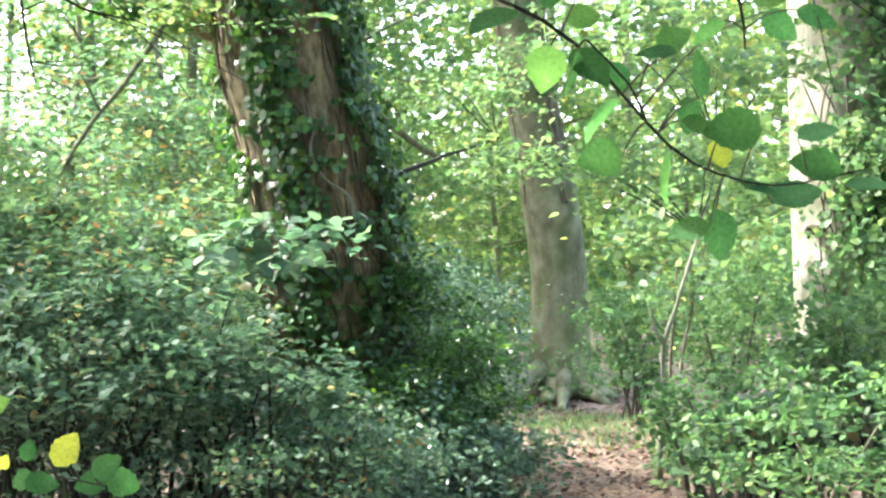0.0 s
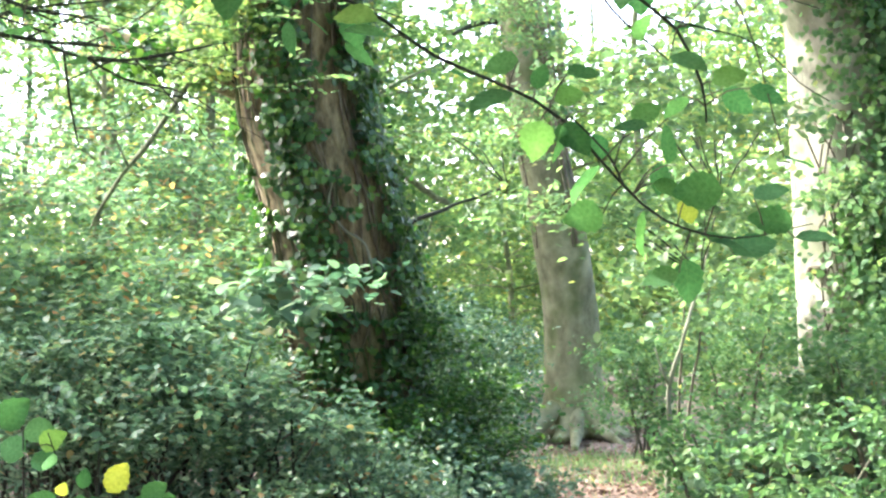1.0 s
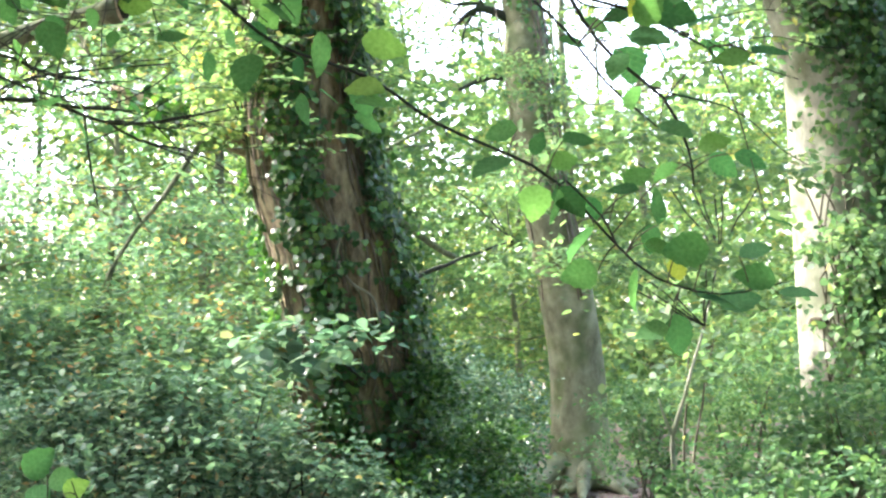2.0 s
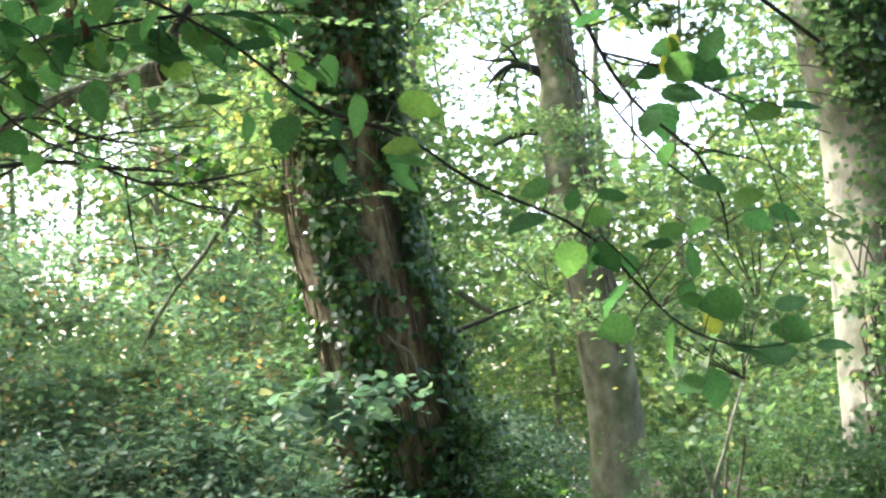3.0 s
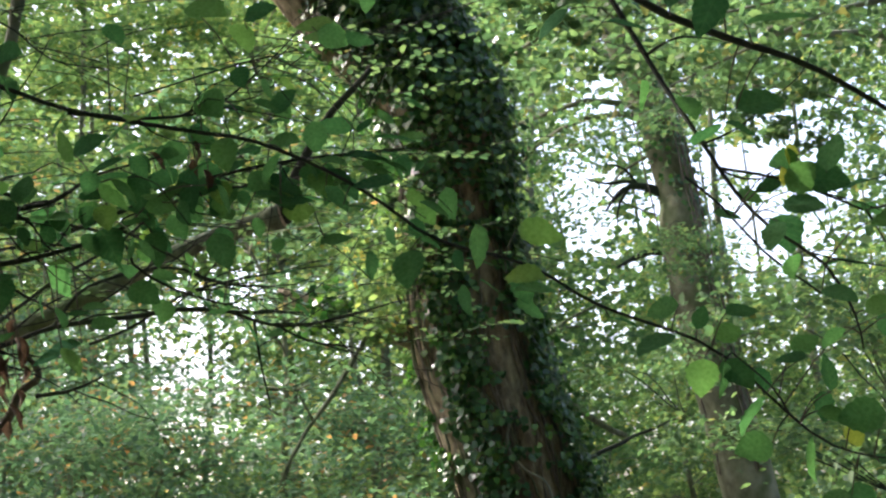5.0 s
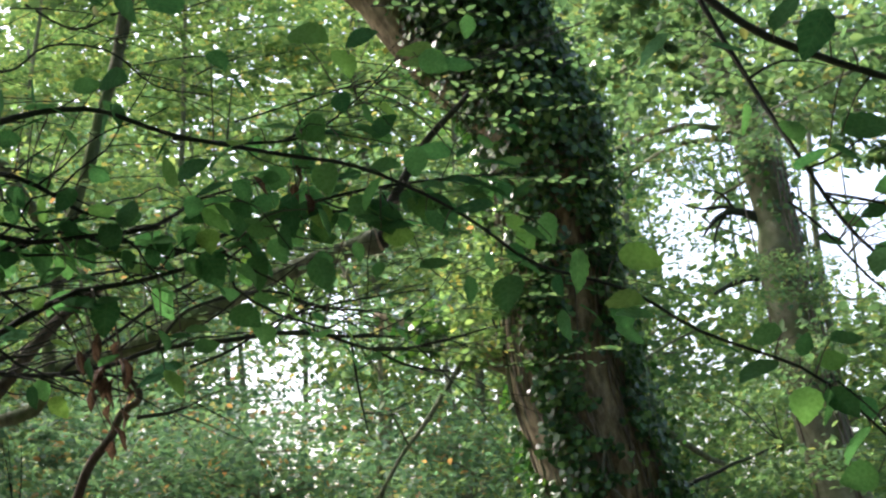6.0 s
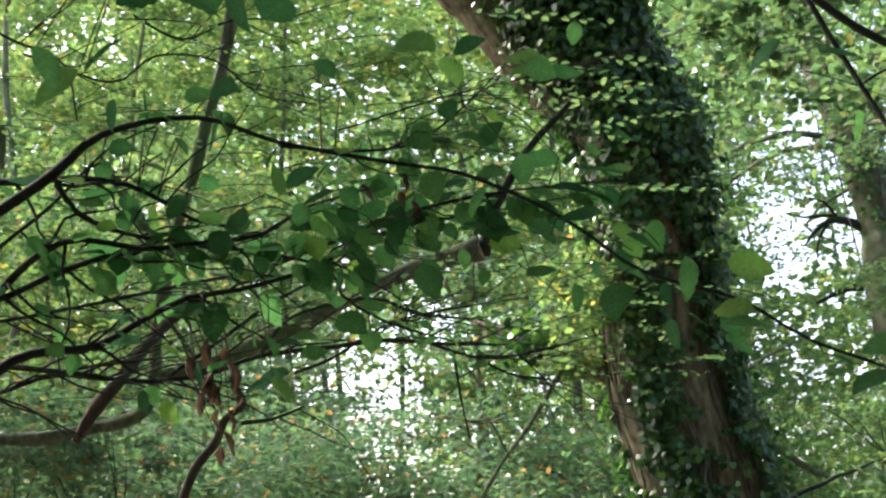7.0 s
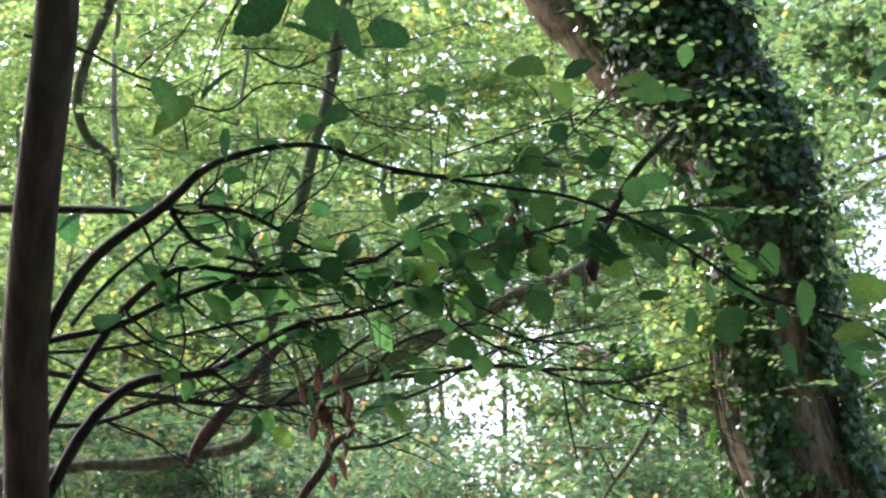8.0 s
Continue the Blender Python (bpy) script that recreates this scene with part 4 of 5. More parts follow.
def withered_leaf(kind_of):
    """A dried leaf, rolled up along its midrib and crumpled."""
    rng = np.random.default_rng(300 + kind_of)
    verts, faces = [], []
    n, k = 8, 6
    for i in range(n + 1):
        t = i / n
        w = (0.21, 0.15, 0.25)[kind_of] * math.sin(math.pi * min(1, t * 0.96 + 0.03)) ** 0.8
        for j in range(k):
            a = (-1.3 + 2.6 * j / (k - 1)) * (1 + 0.9 * math.sin(3 * t + kind_of))
            verts.append((t + rng.normal(0, .02), w * math.sin(a) + rng.normal(0, .015), w * (1 - math.cos(a)) * 0.8 + rng.normal(0, .015) + 0.06 * math.sin(5 * t)))
    for i in range(n):
        for j in range(k - 1):
            faces.append((i * k + j, i * k + j + 1, (i + 1) * k + j + 1, (i + 1) * k + j))
    return verts, faces


LEAF = {m.name: [mesh_of("leaf", *hazel_leaf(k), m) for k in range(3)] for m in (m_hazel, m_yellow)}
LEAF[m_brown.name] = [mesh_of("leaf", *withered_leaf(k), m_brown) for k in range(3)]
leaf_rng = np.random.default_rng(77)


def hang_leaf(parent, x, y, z, size, angle, mat=m_hazel, line=None, facing=0.52):
    """A leaf centred at a place, pointing to angle (0 right, 90 up), with its stalk back to the branch."""
    r = leaf_rng
    if mat is m_brown:
        size *= 0.82
    a = radians(angle + r.normal(0, 8))
    axis = Vector((math.cos(a), r.normal(0, 0.25), math.sin(a))).normalized()
    normal = Vector((r.normal(0, 0.5), -facing + r.normal(0, .36), r.uniform(0.0, 1.6)))
    side = normal.cross(axis).normalized()
    up = axis.cross(side)
    rot = Matrix((axis, side, up)).transposed().to_4x4()
    base = Vector((x, y, z)) - axis * size * 0.5
    part("leaf", LEAF[mat.name][int(r.integers(0, 3))], parent, "" if mat is m_hazel else ("yellow leaf" if mat is m_yellow else "withered brown leaf"),
         at=Matrix.Translation(base) @ rot @ Matrix.Scale(size, 4))
    if line is not None:
        k = int(np.argmin(np.linalg.norm(line[:, :3] - np.array(base), axis=1)))
        q = line[k]
        gap = (Vector(q[:3]) - base).length
        if 0.012 < gap < 0.45:
            m = (Vector(q[:3]) + base) * 0.5 + Vector((0, 0, gap * 0.12))
            part("stalk", mesh_of("stalk", *tube([(*q[:3], .0022), (*m, .0018), (*base, .0014)], 5, 0.06), m_twig), parent)


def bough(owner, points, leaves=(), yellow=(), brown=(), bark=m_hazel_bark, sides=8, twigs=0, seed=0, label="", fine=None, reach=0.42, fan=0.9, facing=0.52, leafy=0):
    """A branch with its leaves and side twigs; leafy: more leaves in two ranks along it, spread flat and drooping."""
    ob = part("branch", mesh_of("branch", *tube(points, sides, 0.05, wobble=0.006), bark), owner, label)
    line = smooth_line(points, 0.03)
    for mat, rows in ((m_hazel, leaves), (m_yellow, yellow), (m_brown, brown)):
        for row in rows:
            hang_leaf(ob, *row, mat=mat, line=line, facing=facing)
    r = np.random.default_rng(900 + seed)
    k = np.random.default_rng(950 + seed)
    for i in range(leafy):
        s = line[int((0.30 + 0.70 * (i + k.uniform(0, 1)) / leafy) * (len(line) - 1))]
        out = (-1) ** i
        axis = Vector((k.normal(0.35, 0.5), out * k.uniform(0.1, 0.7), k.normal(-0.30, 0.28))).normalized()
        up = Vector((k.normal(0, 0.25), k.normal(-0.42, 0.30), 1.0))
        side = up.cross(axis).normalized()
        base = Vector(s[:3]) + Vector((k.normal(0, .04), out * .02, k.normal(-.012, .022)))
        part("leaf", LEAF[m_hazel.name][int(k.integers(0, 3))], ob, at=Matrix.Translation(base) @ Matrix((axis, side, axis.cross(side))).transposed().to_4x4() @ Matrix.Scale(k.uniform(.068, .118), 4))
        part("stalk", mesh_of("stalk", *tube([(*s[:3], .0022), (*((Vector(s[:3]) + base) * 0.5 + Vector((0, 0, .006))), .0018), (*base, .0014)], 5, 0.06), m_twig), ob)
    for i in range(twigs):
        s = line[int(r.uniform(0.25, 0.97) * len(line))]
        a = r.choice([-1, 1]) * r.uniform(0.2, 1.0) * fan
        ln = r.uniform(0.12, reach)
        row, at = [], [s[0], s[1], s[2]]
        for j in range(6):
            t = j / 5
            row.append((*at, max(.0014, min(s[3] * .6, .0056) * (1 - .7 * t))))
            a += r.normal(0, 0.30 * fan) - 0.08 * math.sin(a)
            at = [at[0] + math.cos(a) * ln / 5, at[1] + r.normal(0, .02), at[2] + math.sin(a) * ln / 5]
        part("twig", mesh_of("twig", *tube(row, 5, 0.08, wobble=0.008), bark), ob)
        if fine:
            for j in range(int(r.integers(1, 4))):
                q = row[int(r.integers(1, 6))]
                hang_leaf(ob, q[0] + r.normal(0, .03), q[1] + r.normal(0, .04), q[2] + r.normal(0, .03) - .02, fine * r.uniform(.7, 1.2), r.uniform(-120, 60))
    return ob


hazel = thing("hazel_tree", (-2.28, 3.78, 0.07), "slim brown hazel stem with arching leafy boughs", "hazel")
part("trunk", mesh_of("trunk", *tube(pts(((-2.28, 3.78, 0.07), .062), ((-2.17, 3.51, 1.15), .058), ((-2.08, 3.30, 1.99), .056), ((-2.05, 3.22, 2.31), .057), ((-2.02, 3.18, 2.50), .056),
     ((-1.97, 3.12, 2.77), .054), ((-1.89, 3.04, 3.15), .053), ((-1.78, 2.88, 3.85), .048), ((-1.60, 2.67, 5.15), .03), ((-1.47, 2.56, 6.10), .01)), 24, 0.06, furrowed(0.03, 4)), m_hazel_trunk), hazel, "straight brown hazel trunk")
bough(hazel, pts(((-2.09, 3.29, 2.24), .016), ((-2.00, 3.26, 2.41), .015), ((-1.88, 3.25, 2.57), .0145), ((-1.68, 3.23, 2.68), .0135), ((-1.55, 3.24, 2.77), .009), ((-1.33, 3.30, 2.81), .0065),
      ((-1.12, 3.32, 2.73), .0055), ((-0.85, 3.35, 2.66), .005), ((-0.69, 3.40, 2.63), .0046), ((-0.52, 3.41, 2.54), .0042), ((-0.39, 3.41, 2.45), .0042),
      ((-0.27, 3.46, 2.36), .004), ((-0.06, 3.44, 2.27), .004), ((0.09, 3.40, 2.16), .004), ((0.30, 3.41, 2.06), .0037), ((0.40, 3.42, 1.98), .0034),
      ((0.49, 3.43, 1.88), .003), ((0.58, 3.44, 1.80), .0028), ((0.73, 3.44, 1.76), .0022), ((0.90, 3.44, 1.79), .0015)),
      leaves=[(0.58, 3.37, 1.96, 0.087, 85), (0.44, 3.42, 1.96, 0.065, -60), (0.57, 3.43, 1.89, 0.072, -100), (0.64, 3.38, 1.86, 0.108, 185),
              (0.40, 3.39, 1.81, 0.092, 190), (0.41, 3.40, 2.12, 0.086, 10), (0.38, 3.46, 2.08, 0.074, 10), (0.23, 3.40, 2.14, 0.081, 200), (0.32, 3.45, 2.12, 0.061, 70),
              (0.50, 3.37, 2.00, 0.075, 175), (0.81, 3.43, 1.86, 0.081, 20), (0.56, 3.40, 1.68, 0.080, 190), (0.63, 3.45, 1.67, 0.099, -85),
              (0.81, 3.44, 1.80, 0.099, 170), (0.70, 3.44, 1.76, 0.081, -20), (-0.17, 3.33, 2.31, 0.105, -85), (-0.03, 3.43, 2.35, 0.111, -10)],
      yellow=[(0.63, 3.44, 1.82, 0.060, -70)], facing=0.9, leafy=26)
bough(hazel, pts(((0.49, 3.43, 1.88), .003), ((0.45, 3.37, 1.94), .0025), ((0.37, 3.36, 2.02), .002)),
      leaves=[(0.35, 3.37, 1.96, 0.085, -95), (0.75, 3.46, 2.06, 0.082, -30), (0.55, 3.46, 2.04, 0.077, 20), (-0.07, 3.54, 2.19, 0.082, -20), (-0.16, 3.51, 2.25, 0.061, -30), (-0.23, 3.48, 2.31, 0.058, -80), (-0.22, 3.46, 2.21, 0.078, -88)])
bough(hazel, pts(((-2.41, 3.36, 2.78), .012), ((-2.06, 3.35, 2.74), .011), ((-1.80, 3.32, 2.70), .0095), ((-1.66, 3.30, 2.69), .008), ((-1.53, 3.34, 2.67), .0065), ((-1.42, 3.33, 2.61), .0055), ((-1.36, 3.36, 2.57), .005), ((-1.24, 3.39, 2.54), .004)),
      leaves=[(-1.31, 3.34, 2.67, 0.062, -20), (-1.63, 3.24, 2.77, 0.078, 180), (-1.45, 3.26, 2.86, 0.070, 100), (-1.43, 3.27, 2.82, 0.084, 10), (-1.38, 3.29, 2.80, 0.081, -10), (-1.46, 3.27, 2.78, 0.084, 185), (-1.26, 3.30, 2.88, 0.092, 0), (-1.35, 3.26, 2.73, 0.061, -40)], twigs=8, leafy=12, seed=1, fine=0.072)
bough(hazel, pts(((-2.08, 3.35, 2.12), .012), ((-1.97, 3.34, 2.28), .011), ((-1.86, 3.33, 2.42), .0105), ((-1.73, 3.28, 2.50), .009), ((-1.63, 3.30, 2.53), .008), ((-1.49, 3.34, 2.50), .007), ((-1.38, 3.37, 2.51), .006), ((-1.20, 3.41, 2.53), .006), ((-1.10, 3.42, 2.59), .004), ((-0.93, 3.44, 2.63), .002)),
      leaves=[(-1.37, 3.28, 2.46, 0.090, 92), (-1.41, 3.28, 2.40, 0.082, 200), (-1.27, 3.29, 2.49, 0.095, 160), (-1.22, 3.29, 2.54, 0.079, 80), (-1.12, 3.29, 2.63, 0.087, 120), (-1.00, 3.31, 2.66, 0.095, 60), (-1.03, 3.33, 2.59, 0.084, 185), (-1.08, 3.35, 2.65, 0.097, 20), (-1.01, 3.40, 2.54, 0.083, -30), (-1.06, 3.40, 2.48, 0.072, -80)], twigs=9, leafy=24, seed=2, fine=0.068)
bough(hazel, pts(((-2.04, 3.29, 2.37), .010), ((-1.87, 3.33, 2.40), .009), ((-1.73, 3.35, 2.46), .008), ((-1.59, 3.37, 2.50), .0075), ((-1.47, 3.45, 2.53), .006), ((-1.30, 3.49, 2.52), .005), ((-1.11, 3.65, 2.49), .004), ((-1.08, 3.68, 2.42), .004), ((-0.98, 3.72, 2.35), .0035), ((-0.77, 3.79, 2.28), .002)),
      leaves=[(-0.79, 3.44, 2.38, 0.095, -60), (-0.96, 3.40, 2.39, 0.071, -50), (-0.77, 3.41, 2.50, 0.076, -80), (-0.67, 3.44, 2.51, 0.068, -30), (-0.88, 3.44, 2.48, 0.069, -80), (-1.19, 3.38, 2.41, 0.063, 10), (-1.74, 3.32, 2.36, 0.056, -60)], twigs=9, leafy=20, seed=3, fine=0.062)
bough(hazel, pts(((-2.09, 3.39, 1.97), .016), ((-1.98, 3.37, 2.13), .0155), ((-1.88, 3.37, 2.23), .0145), ((-1.79, 3.38, 2.27), .013), ((-1.66, 3.46, 2.29), .011), ((-1.56, 3.47, 2.34), .0095), ((-1.43, 3.49, 2.40), .008), ((-1.31, 3.56, 2.43), .0065),
      ((-1.15, 3.59, 2.47), .006), ((-1.05, 3.65, 2.53), .005), ((-0.93, 3.67, 2.58), .0045), ((-0.79, 3.70, 2.60), .0035), ((-0.55, 3.75, 2.63), .002)),
      leaves=[(-1.58, 3.34, 2.41, 0.070, -20), (-1.32, 3.42, 2.36, 0.067, 10), (-1.20, 3.48, 2.26, 0.064, -70), (-1.22, 3.49, 2.18, 0.126, 180), (-1.17, 3.46, 2.15, 0.083, -60), (-0.62, 3.56, 2.49, 0.084, 0), (-0.53, 3.56, 2.55, 0.070, 10)],
      brown=[(-0.86, 3.51, 2.64, 0.071, -85), (-0.84, 3.53, 2.58, 0.071, -80), (-0.95, 3.49, 2.63, 0.071, -60), (-1.40, 3.55, 2.20, 0.086, -95), (-1.37, 3.57, 2.15, 0.101, -85), (-1.39, 3.56, 2.16, 0.086, -100), (-1.34, 3.57, 2.20, 0.101, -80), (-1.36, 3.60, 2.04, 0.086, -70), (-1.38, 3.58, 2.09, 0.086, -95), (-1.42, 3.56, 2.14, 0.072, -110), (-1.44, 3.54, 2.23, 0.080, -85), (-1.35, 3.55, 2.25, 0.075, -100), (-1.42, 3.60, 2.25, 0.070, -75), (-1.39, 3.53, 2.27, 0.078, -90),
             (-1.33, 3.56, 2.13, 0.082, -92), (-1.35, 3.59, 2.08, 0.074, -84), (-1.41, 3.57, 2.19, 0.080, -98), (-1.36, 3.54, 2.00, 0.070, -88), (-0.87, 3.52, 2.61, 0.062, -75), (-0.85, 3.50, 2.66, 0.066, -95)], twigs=11, leafy=30, seed=4, fine=0.062)
bough(hazel, pts(((-1.70, 3.30, 2.68), .008), ((-1.66, 3.33, 2.61), .0075), ((-1.57, 3.36, 2.56), .006), ((-1.45, 3.40, 2.53), .004)), twigs=5, seed=5, fine=0.055)
bough(hazel, pts(((-2.00, 3.35, 2.42), .006), ((-1.87, 3.34, 2.54), .0055), ((-1.74, 3.35, 2.64), .005), ((-1.59, 3.35, 2.77), .003), ((-1.48, 3.37, 2.82), .002)), twigs=4, seed=6, fine=0.066)
bough(hazel, pts(((-1.12, 3.32, 2.72), .004), ((-0.95, 3.42, 2.72), .0038), ((-0.80, 3.45, 2.74), .003), ((-0.65, 3.50, 2.87), .002), ((-0.57, 3.50, 2.95), .0015)),
      leaves=[(-0.77, 3.30, 2.94, 0.117, -30), (-0.69, 3.33, 2.87, 0.087, -65), (-0.78, 3.33, 2.80, 0.073, 0), (-0.78, 3.29, 2.73, 0.075, 50), (-0.96, 3.38, 2.85, 0.062, -60), (-0.38, 3.46, 2.68, 0.057, 90), (-0.43, 3.45, 2.66, 0.054, 60), (-0.41, 3.39, 2.50, 0.106, 170),
              (-0.52, 3.32, 2.88, 0.094, 170), (-0.64, 3.28, 2.91, 0.089, 20), (-0.47, 3.29, 2.83, 0.079, -10), (-0.36, 3.48, 2.63, 0.109, 10), (-0.78, 3.43, 2.64, 0.091, -10), (-1.01, 3.35, 2.92, 0.070, -45)],
      yellow=[(-0.68, 3.39, 2.68, 0.076, 5)], twigs=9, leafy=12, seed=7, fine=0.07)
bough(hazel, pts(((-1.44, 2.37, 3.31), .005), ((-1.29, 2.44, 3.02), .0045), ((-1.13, 2.47, 2.85), .004), ((-0.89, 2.44, 2.81), .003)),
      leaves=[(-1.05, 2.41, 2.77, 0.116, 190), (-0.89, 2.37, 2.67, 0.102, -60), (-0.85, 2.48, 2.71, 0.102, 10), (-0.97, 2.44, 2.74, 0.095, -80), (-1.30, 2.49, 2.61, 0.110, 220), (-1.21, 2.50, 2.67, 0.101, 60), (-1.05, 2.32, 2.71, 0.122, 200), (-0.98, 2.40, 2.70, 0.104, -30), (-1.29, 2.44, 2.63, 0.103, -60)])

bough(hazel, pts(((-1.38, 3.70, 2.49), .007), ((-1.13, 3.64, 2.54), .006), ((-0.91, 3.59, 2.59), .005), ((-0.70, 3.59, 2.62), .004), ((-0.51, 3.59, 2.63), .003), ((-0.32, 3.59, 2.63), .0016)),
      leaves=[(-1.07, 3.57, 2.69, 0.129, 200), (-0.89, 3.54, 2.56, 0.119, -100), (-1.03, 3.59, 2.57, 0.087, -80), (-1.00, 3.63, 2.63, 0.102, 10), (-0.81, 3.55, 2.52, 0.066, -70), (-0.71, 3.54, 2.56, 0.080, -60),
              (-0.61, 3.50, 2.50, 0.087, 10), (-0.76, 3.58, 2.66, 0.101, 20), (-0.87, 3.62, 2.72, 0.088, -30), (-0.65, 3.58, 2.68, 0.087, -10), (-0.53, 3.63, 2.72, 0.102, 170), (-0.42, 3.54, 2.60, 0.086, -20),
              (-0.33, 3.59, 2.66, 0.073, 20), (-1.06, 3.60, 2.51, 0.101, 190), (-1.12, 3.63, 2.62, 0.088, -60), (-0.97, 3.67, 2.70, 0.103, 180), (-0.58, 3.54, 2.59, 0.072, -50), (-0.70, 3.62, 2.74, 0.088, 200)], twigs=9, leafy=30, seed=8, fine=0.075)
leaning = thing("overhanging_hazel", (1.17, 3.71, -0.79), "hazel boughs hanging over the path with broad leaves", "hazel")
bough(leaning, pts(((0.15, 3.55, 3.07), .0075), ((0.29, 3.49, 2.71), .0065), ((0.35, 3.41, 2.55), .0055), ((0.43, 3.42, 2.40), .005), ((0.50, 3.39, 2.30), .0042), ((0.60, 3.35, 2.20), .0038), ((0.65, 3.36, 2.08), .003), ((0.66, 3.37, 2.00), .002)),
      leaves=[(0.46, 3.43, 2.39, 0.069, -20), (0.66, 3.35, 2.20, 0.080, 0), (0.70, 3.33, 2.31, 0.054, 100), (0.79, 3.36, 2.06, 0.080, -20), (0.71, 3.36, 2.10, 0.077, 10), (0.62, 3.40, 2.21, 0.052, 180), (0.04, 3.24, 2.79, 0.100, 210), (0.21, 3.26, 2.78, 0.098, -20)], twigs=4, seed=11, leafy=9)
bough(leaning, pts(((0.40, 3.42, 2.46), .004), ((0.53, 3.37, 2.41), .0036), ((0.62, 3.38, 2.37), .0032), ((0.70, 3.33, 2.31), .002)),
      leaves=[(0.64, 3.32, 2.45, 0.095, 65), (0.53, 3.32, 2.44, 0.069, 190), (0.62, 3.32, 2.39, 0.110, -8), (0.74, 3.29, 2.28, 0.089, 185), (0.83, 3.28, 2.29, 0.106, 5), (0.86, 3.38, 1.92, 0.080, 0)], yellow=[(0.55, 3.32, 2.45, 0.059, -90)], twigs=3, seed=12, leafy=5)
bough(leaning, pts(((0.04, 3.00, 2.93), .010), ((0.22, 2.96, 2.72), .009), ((0.36, 2.95, 2.63), .008), ((0.46, 2.92, 2.57), .007), ((0.57, 2.95, 2.52), .006), ((0.80, 3.01, 2.36), .004)),
      leaves=[(0.34, 2.79, 2.62, 0.114, 230), (0.47, 2.81, 2.60, 0.127, 10), (0.44, 2.94, 2.47, 0.109, 5), (0.41, 3.05, 2.45, 0.075, -20), (0.29, 2.78, 2.67, 0.099, 60)], seed=13)
bough(leaning, pts(((0.31, 3.35, 2.43), .0035), ((0.39, 3.38, 2.36), .003), ((0.48, 3.41, 2.25), .003), ((0.60, 3.45, 2.15), .002)),
      leaves=[(0.40, 3.38, 2.34, 0.072, 0), (0.56, 3.28, 2.39, 0.100, 40), (0.56, 3.30, 2.33, 0.100, 0), (0.50, 3.38, 2.40, 0.069, 190)], yellow=[(0.52, 3.28, 2.39, 0.050, -90)])

low = thing("hazel_shoot", (-0.93, 4.43, 0.0), "low hazel shoot with green and yellow leaves", "hazel")
bough(low, pts(((-0.93, 4.43, 0.18), .006), ((-0.88, 4.42, 0.76), .005), ((-0.84, 4.40, 1.06), .004), ((-0.85, 4.40, 1.14), .003), ((-0.92, 4.40, 1.20), .002), ((-0.96, 4.40, 1.31), .0015)),
      leaves=[(-0.95, 4.40, 1.29, 0.095, 20), (-0.96, 4.40, 1.23, 0.074, 190), (-0.85, 4.34, 1.19, 0.058, 85), (-0.98, 4.41, 1.13, 0.082, 170), (-0.82, 4.34, 1.11, 0.087, -5), (-0.88, 4.40, 1.11, 0.065, 200)],
      yellow=[(-0.91, 4.34, 1.16, 0.047, 60)], facing=1.7)
bough(low, pts(((-0.85, 4.40, 1.06), .003), ((-0.78, 4.34, 1.12), .0025), ((-0.71, 4.34, 1.11), .002), ((-0.65, 4.32, 1.10), .0015)),
      leaves=[(-0.70, 4.34, 1.11, 0.090, 185), (-0.66, 4.32, 1.15, 0.081, 40), (-0.62, 4.32, 1.11, 0.087, -20)], yellow=[(-0.76, 4.34, 1.19, 0.096, 52)], facing=1.7)

bough(low, pts(((-1.06, 4.55, 0.48), .004), ((-1.06, 4.52, 1.10), .003), ((-1.05, 4.50, 1.32), .002)),
      leaves=[(-1.08, 4.50, 1.36, 0.116, 40), (-1.01, 4.51, 1.31, 0.098, 0), (-0.98, 4.44, 1.23, 0.083, -10), (-1.09, 4.52, 1.26, 0.100, 170)], facing=1.7)

# ---- the mossy crooked tree and its low beech boughs ----
def knobbly(a, along, p, way):
    """Uneven, lumpy bark."""
    return 1 + 0.22 * noise.noise(Vector(p[:3]) * 7) + 0.16 * noise.noise(Vector((way[0] * 2 + p[0] * 9, way[1] * 2 + p[1] * 9, way[2] * 2 + p[2] * 9)))


crooked = thing("crooked_tree", (-5.77, 7.32, -1.24), "crooked mossy tree with sawn and broken limbs", "tree")
part("trunk", mesh_of("trunk", *tube(pts(((-5.96, 7.35, -1.50), .12), ((-5.26, 6.79, 1.22), .10), ((-4.49, 6.49, 2.28), .08), ((-3.77, 6.30, 2.45), .030), ((-3.25, 6.42, 2.48), .029), ((-2.94, 6.49, 2.52), .030), ((-2.81, 6.50, 2.60), .031), ((-2.78, 6.47, 2.74), .030),
     ((-2.78, 6.51, 2.99), .030), ((-2.67, 6.58, 3.62), .029), ((-2.54, 6.67, 4.21), .031), ((-2.46, 6.70, 4.58), .031), ((-2.32, 6.73, 5.40), .03), ((-2.15, 6.65, 6.66), .01)), 14, 0.05, knobbly, 0.02), m_mossy), crooked)
cut = part("limb", mesh_of("limb", *tube(pts(((-2.80, 6.52, 2.73), 0.032), ((-2.52, 6.57, 2.79), 0.034), ((-2.19, 6.57, 2.91), 0.037), ((-1.92, 6.61, 3.02), 0.039), ((-1.65, 6.64, 3.14), 0.040), ((-1.44, 6.68, 3.21), 0.042), ((-1.24, 6.66, 3.25), 0.055)), 16, 0.04, knobbly, 0.014), m_mossy), crooked, "pale mossy sawn-off limb")
p, q = Vector((-1.27, 6.66, 3.24)), Vector((-1.24, 6.66, 3.25))
part("cut_face", mesh_of("cut_face", *tube([(*p, .052), (*q, .056)], 16, 0.02), m_wood), cut, "pale sawn cut end")
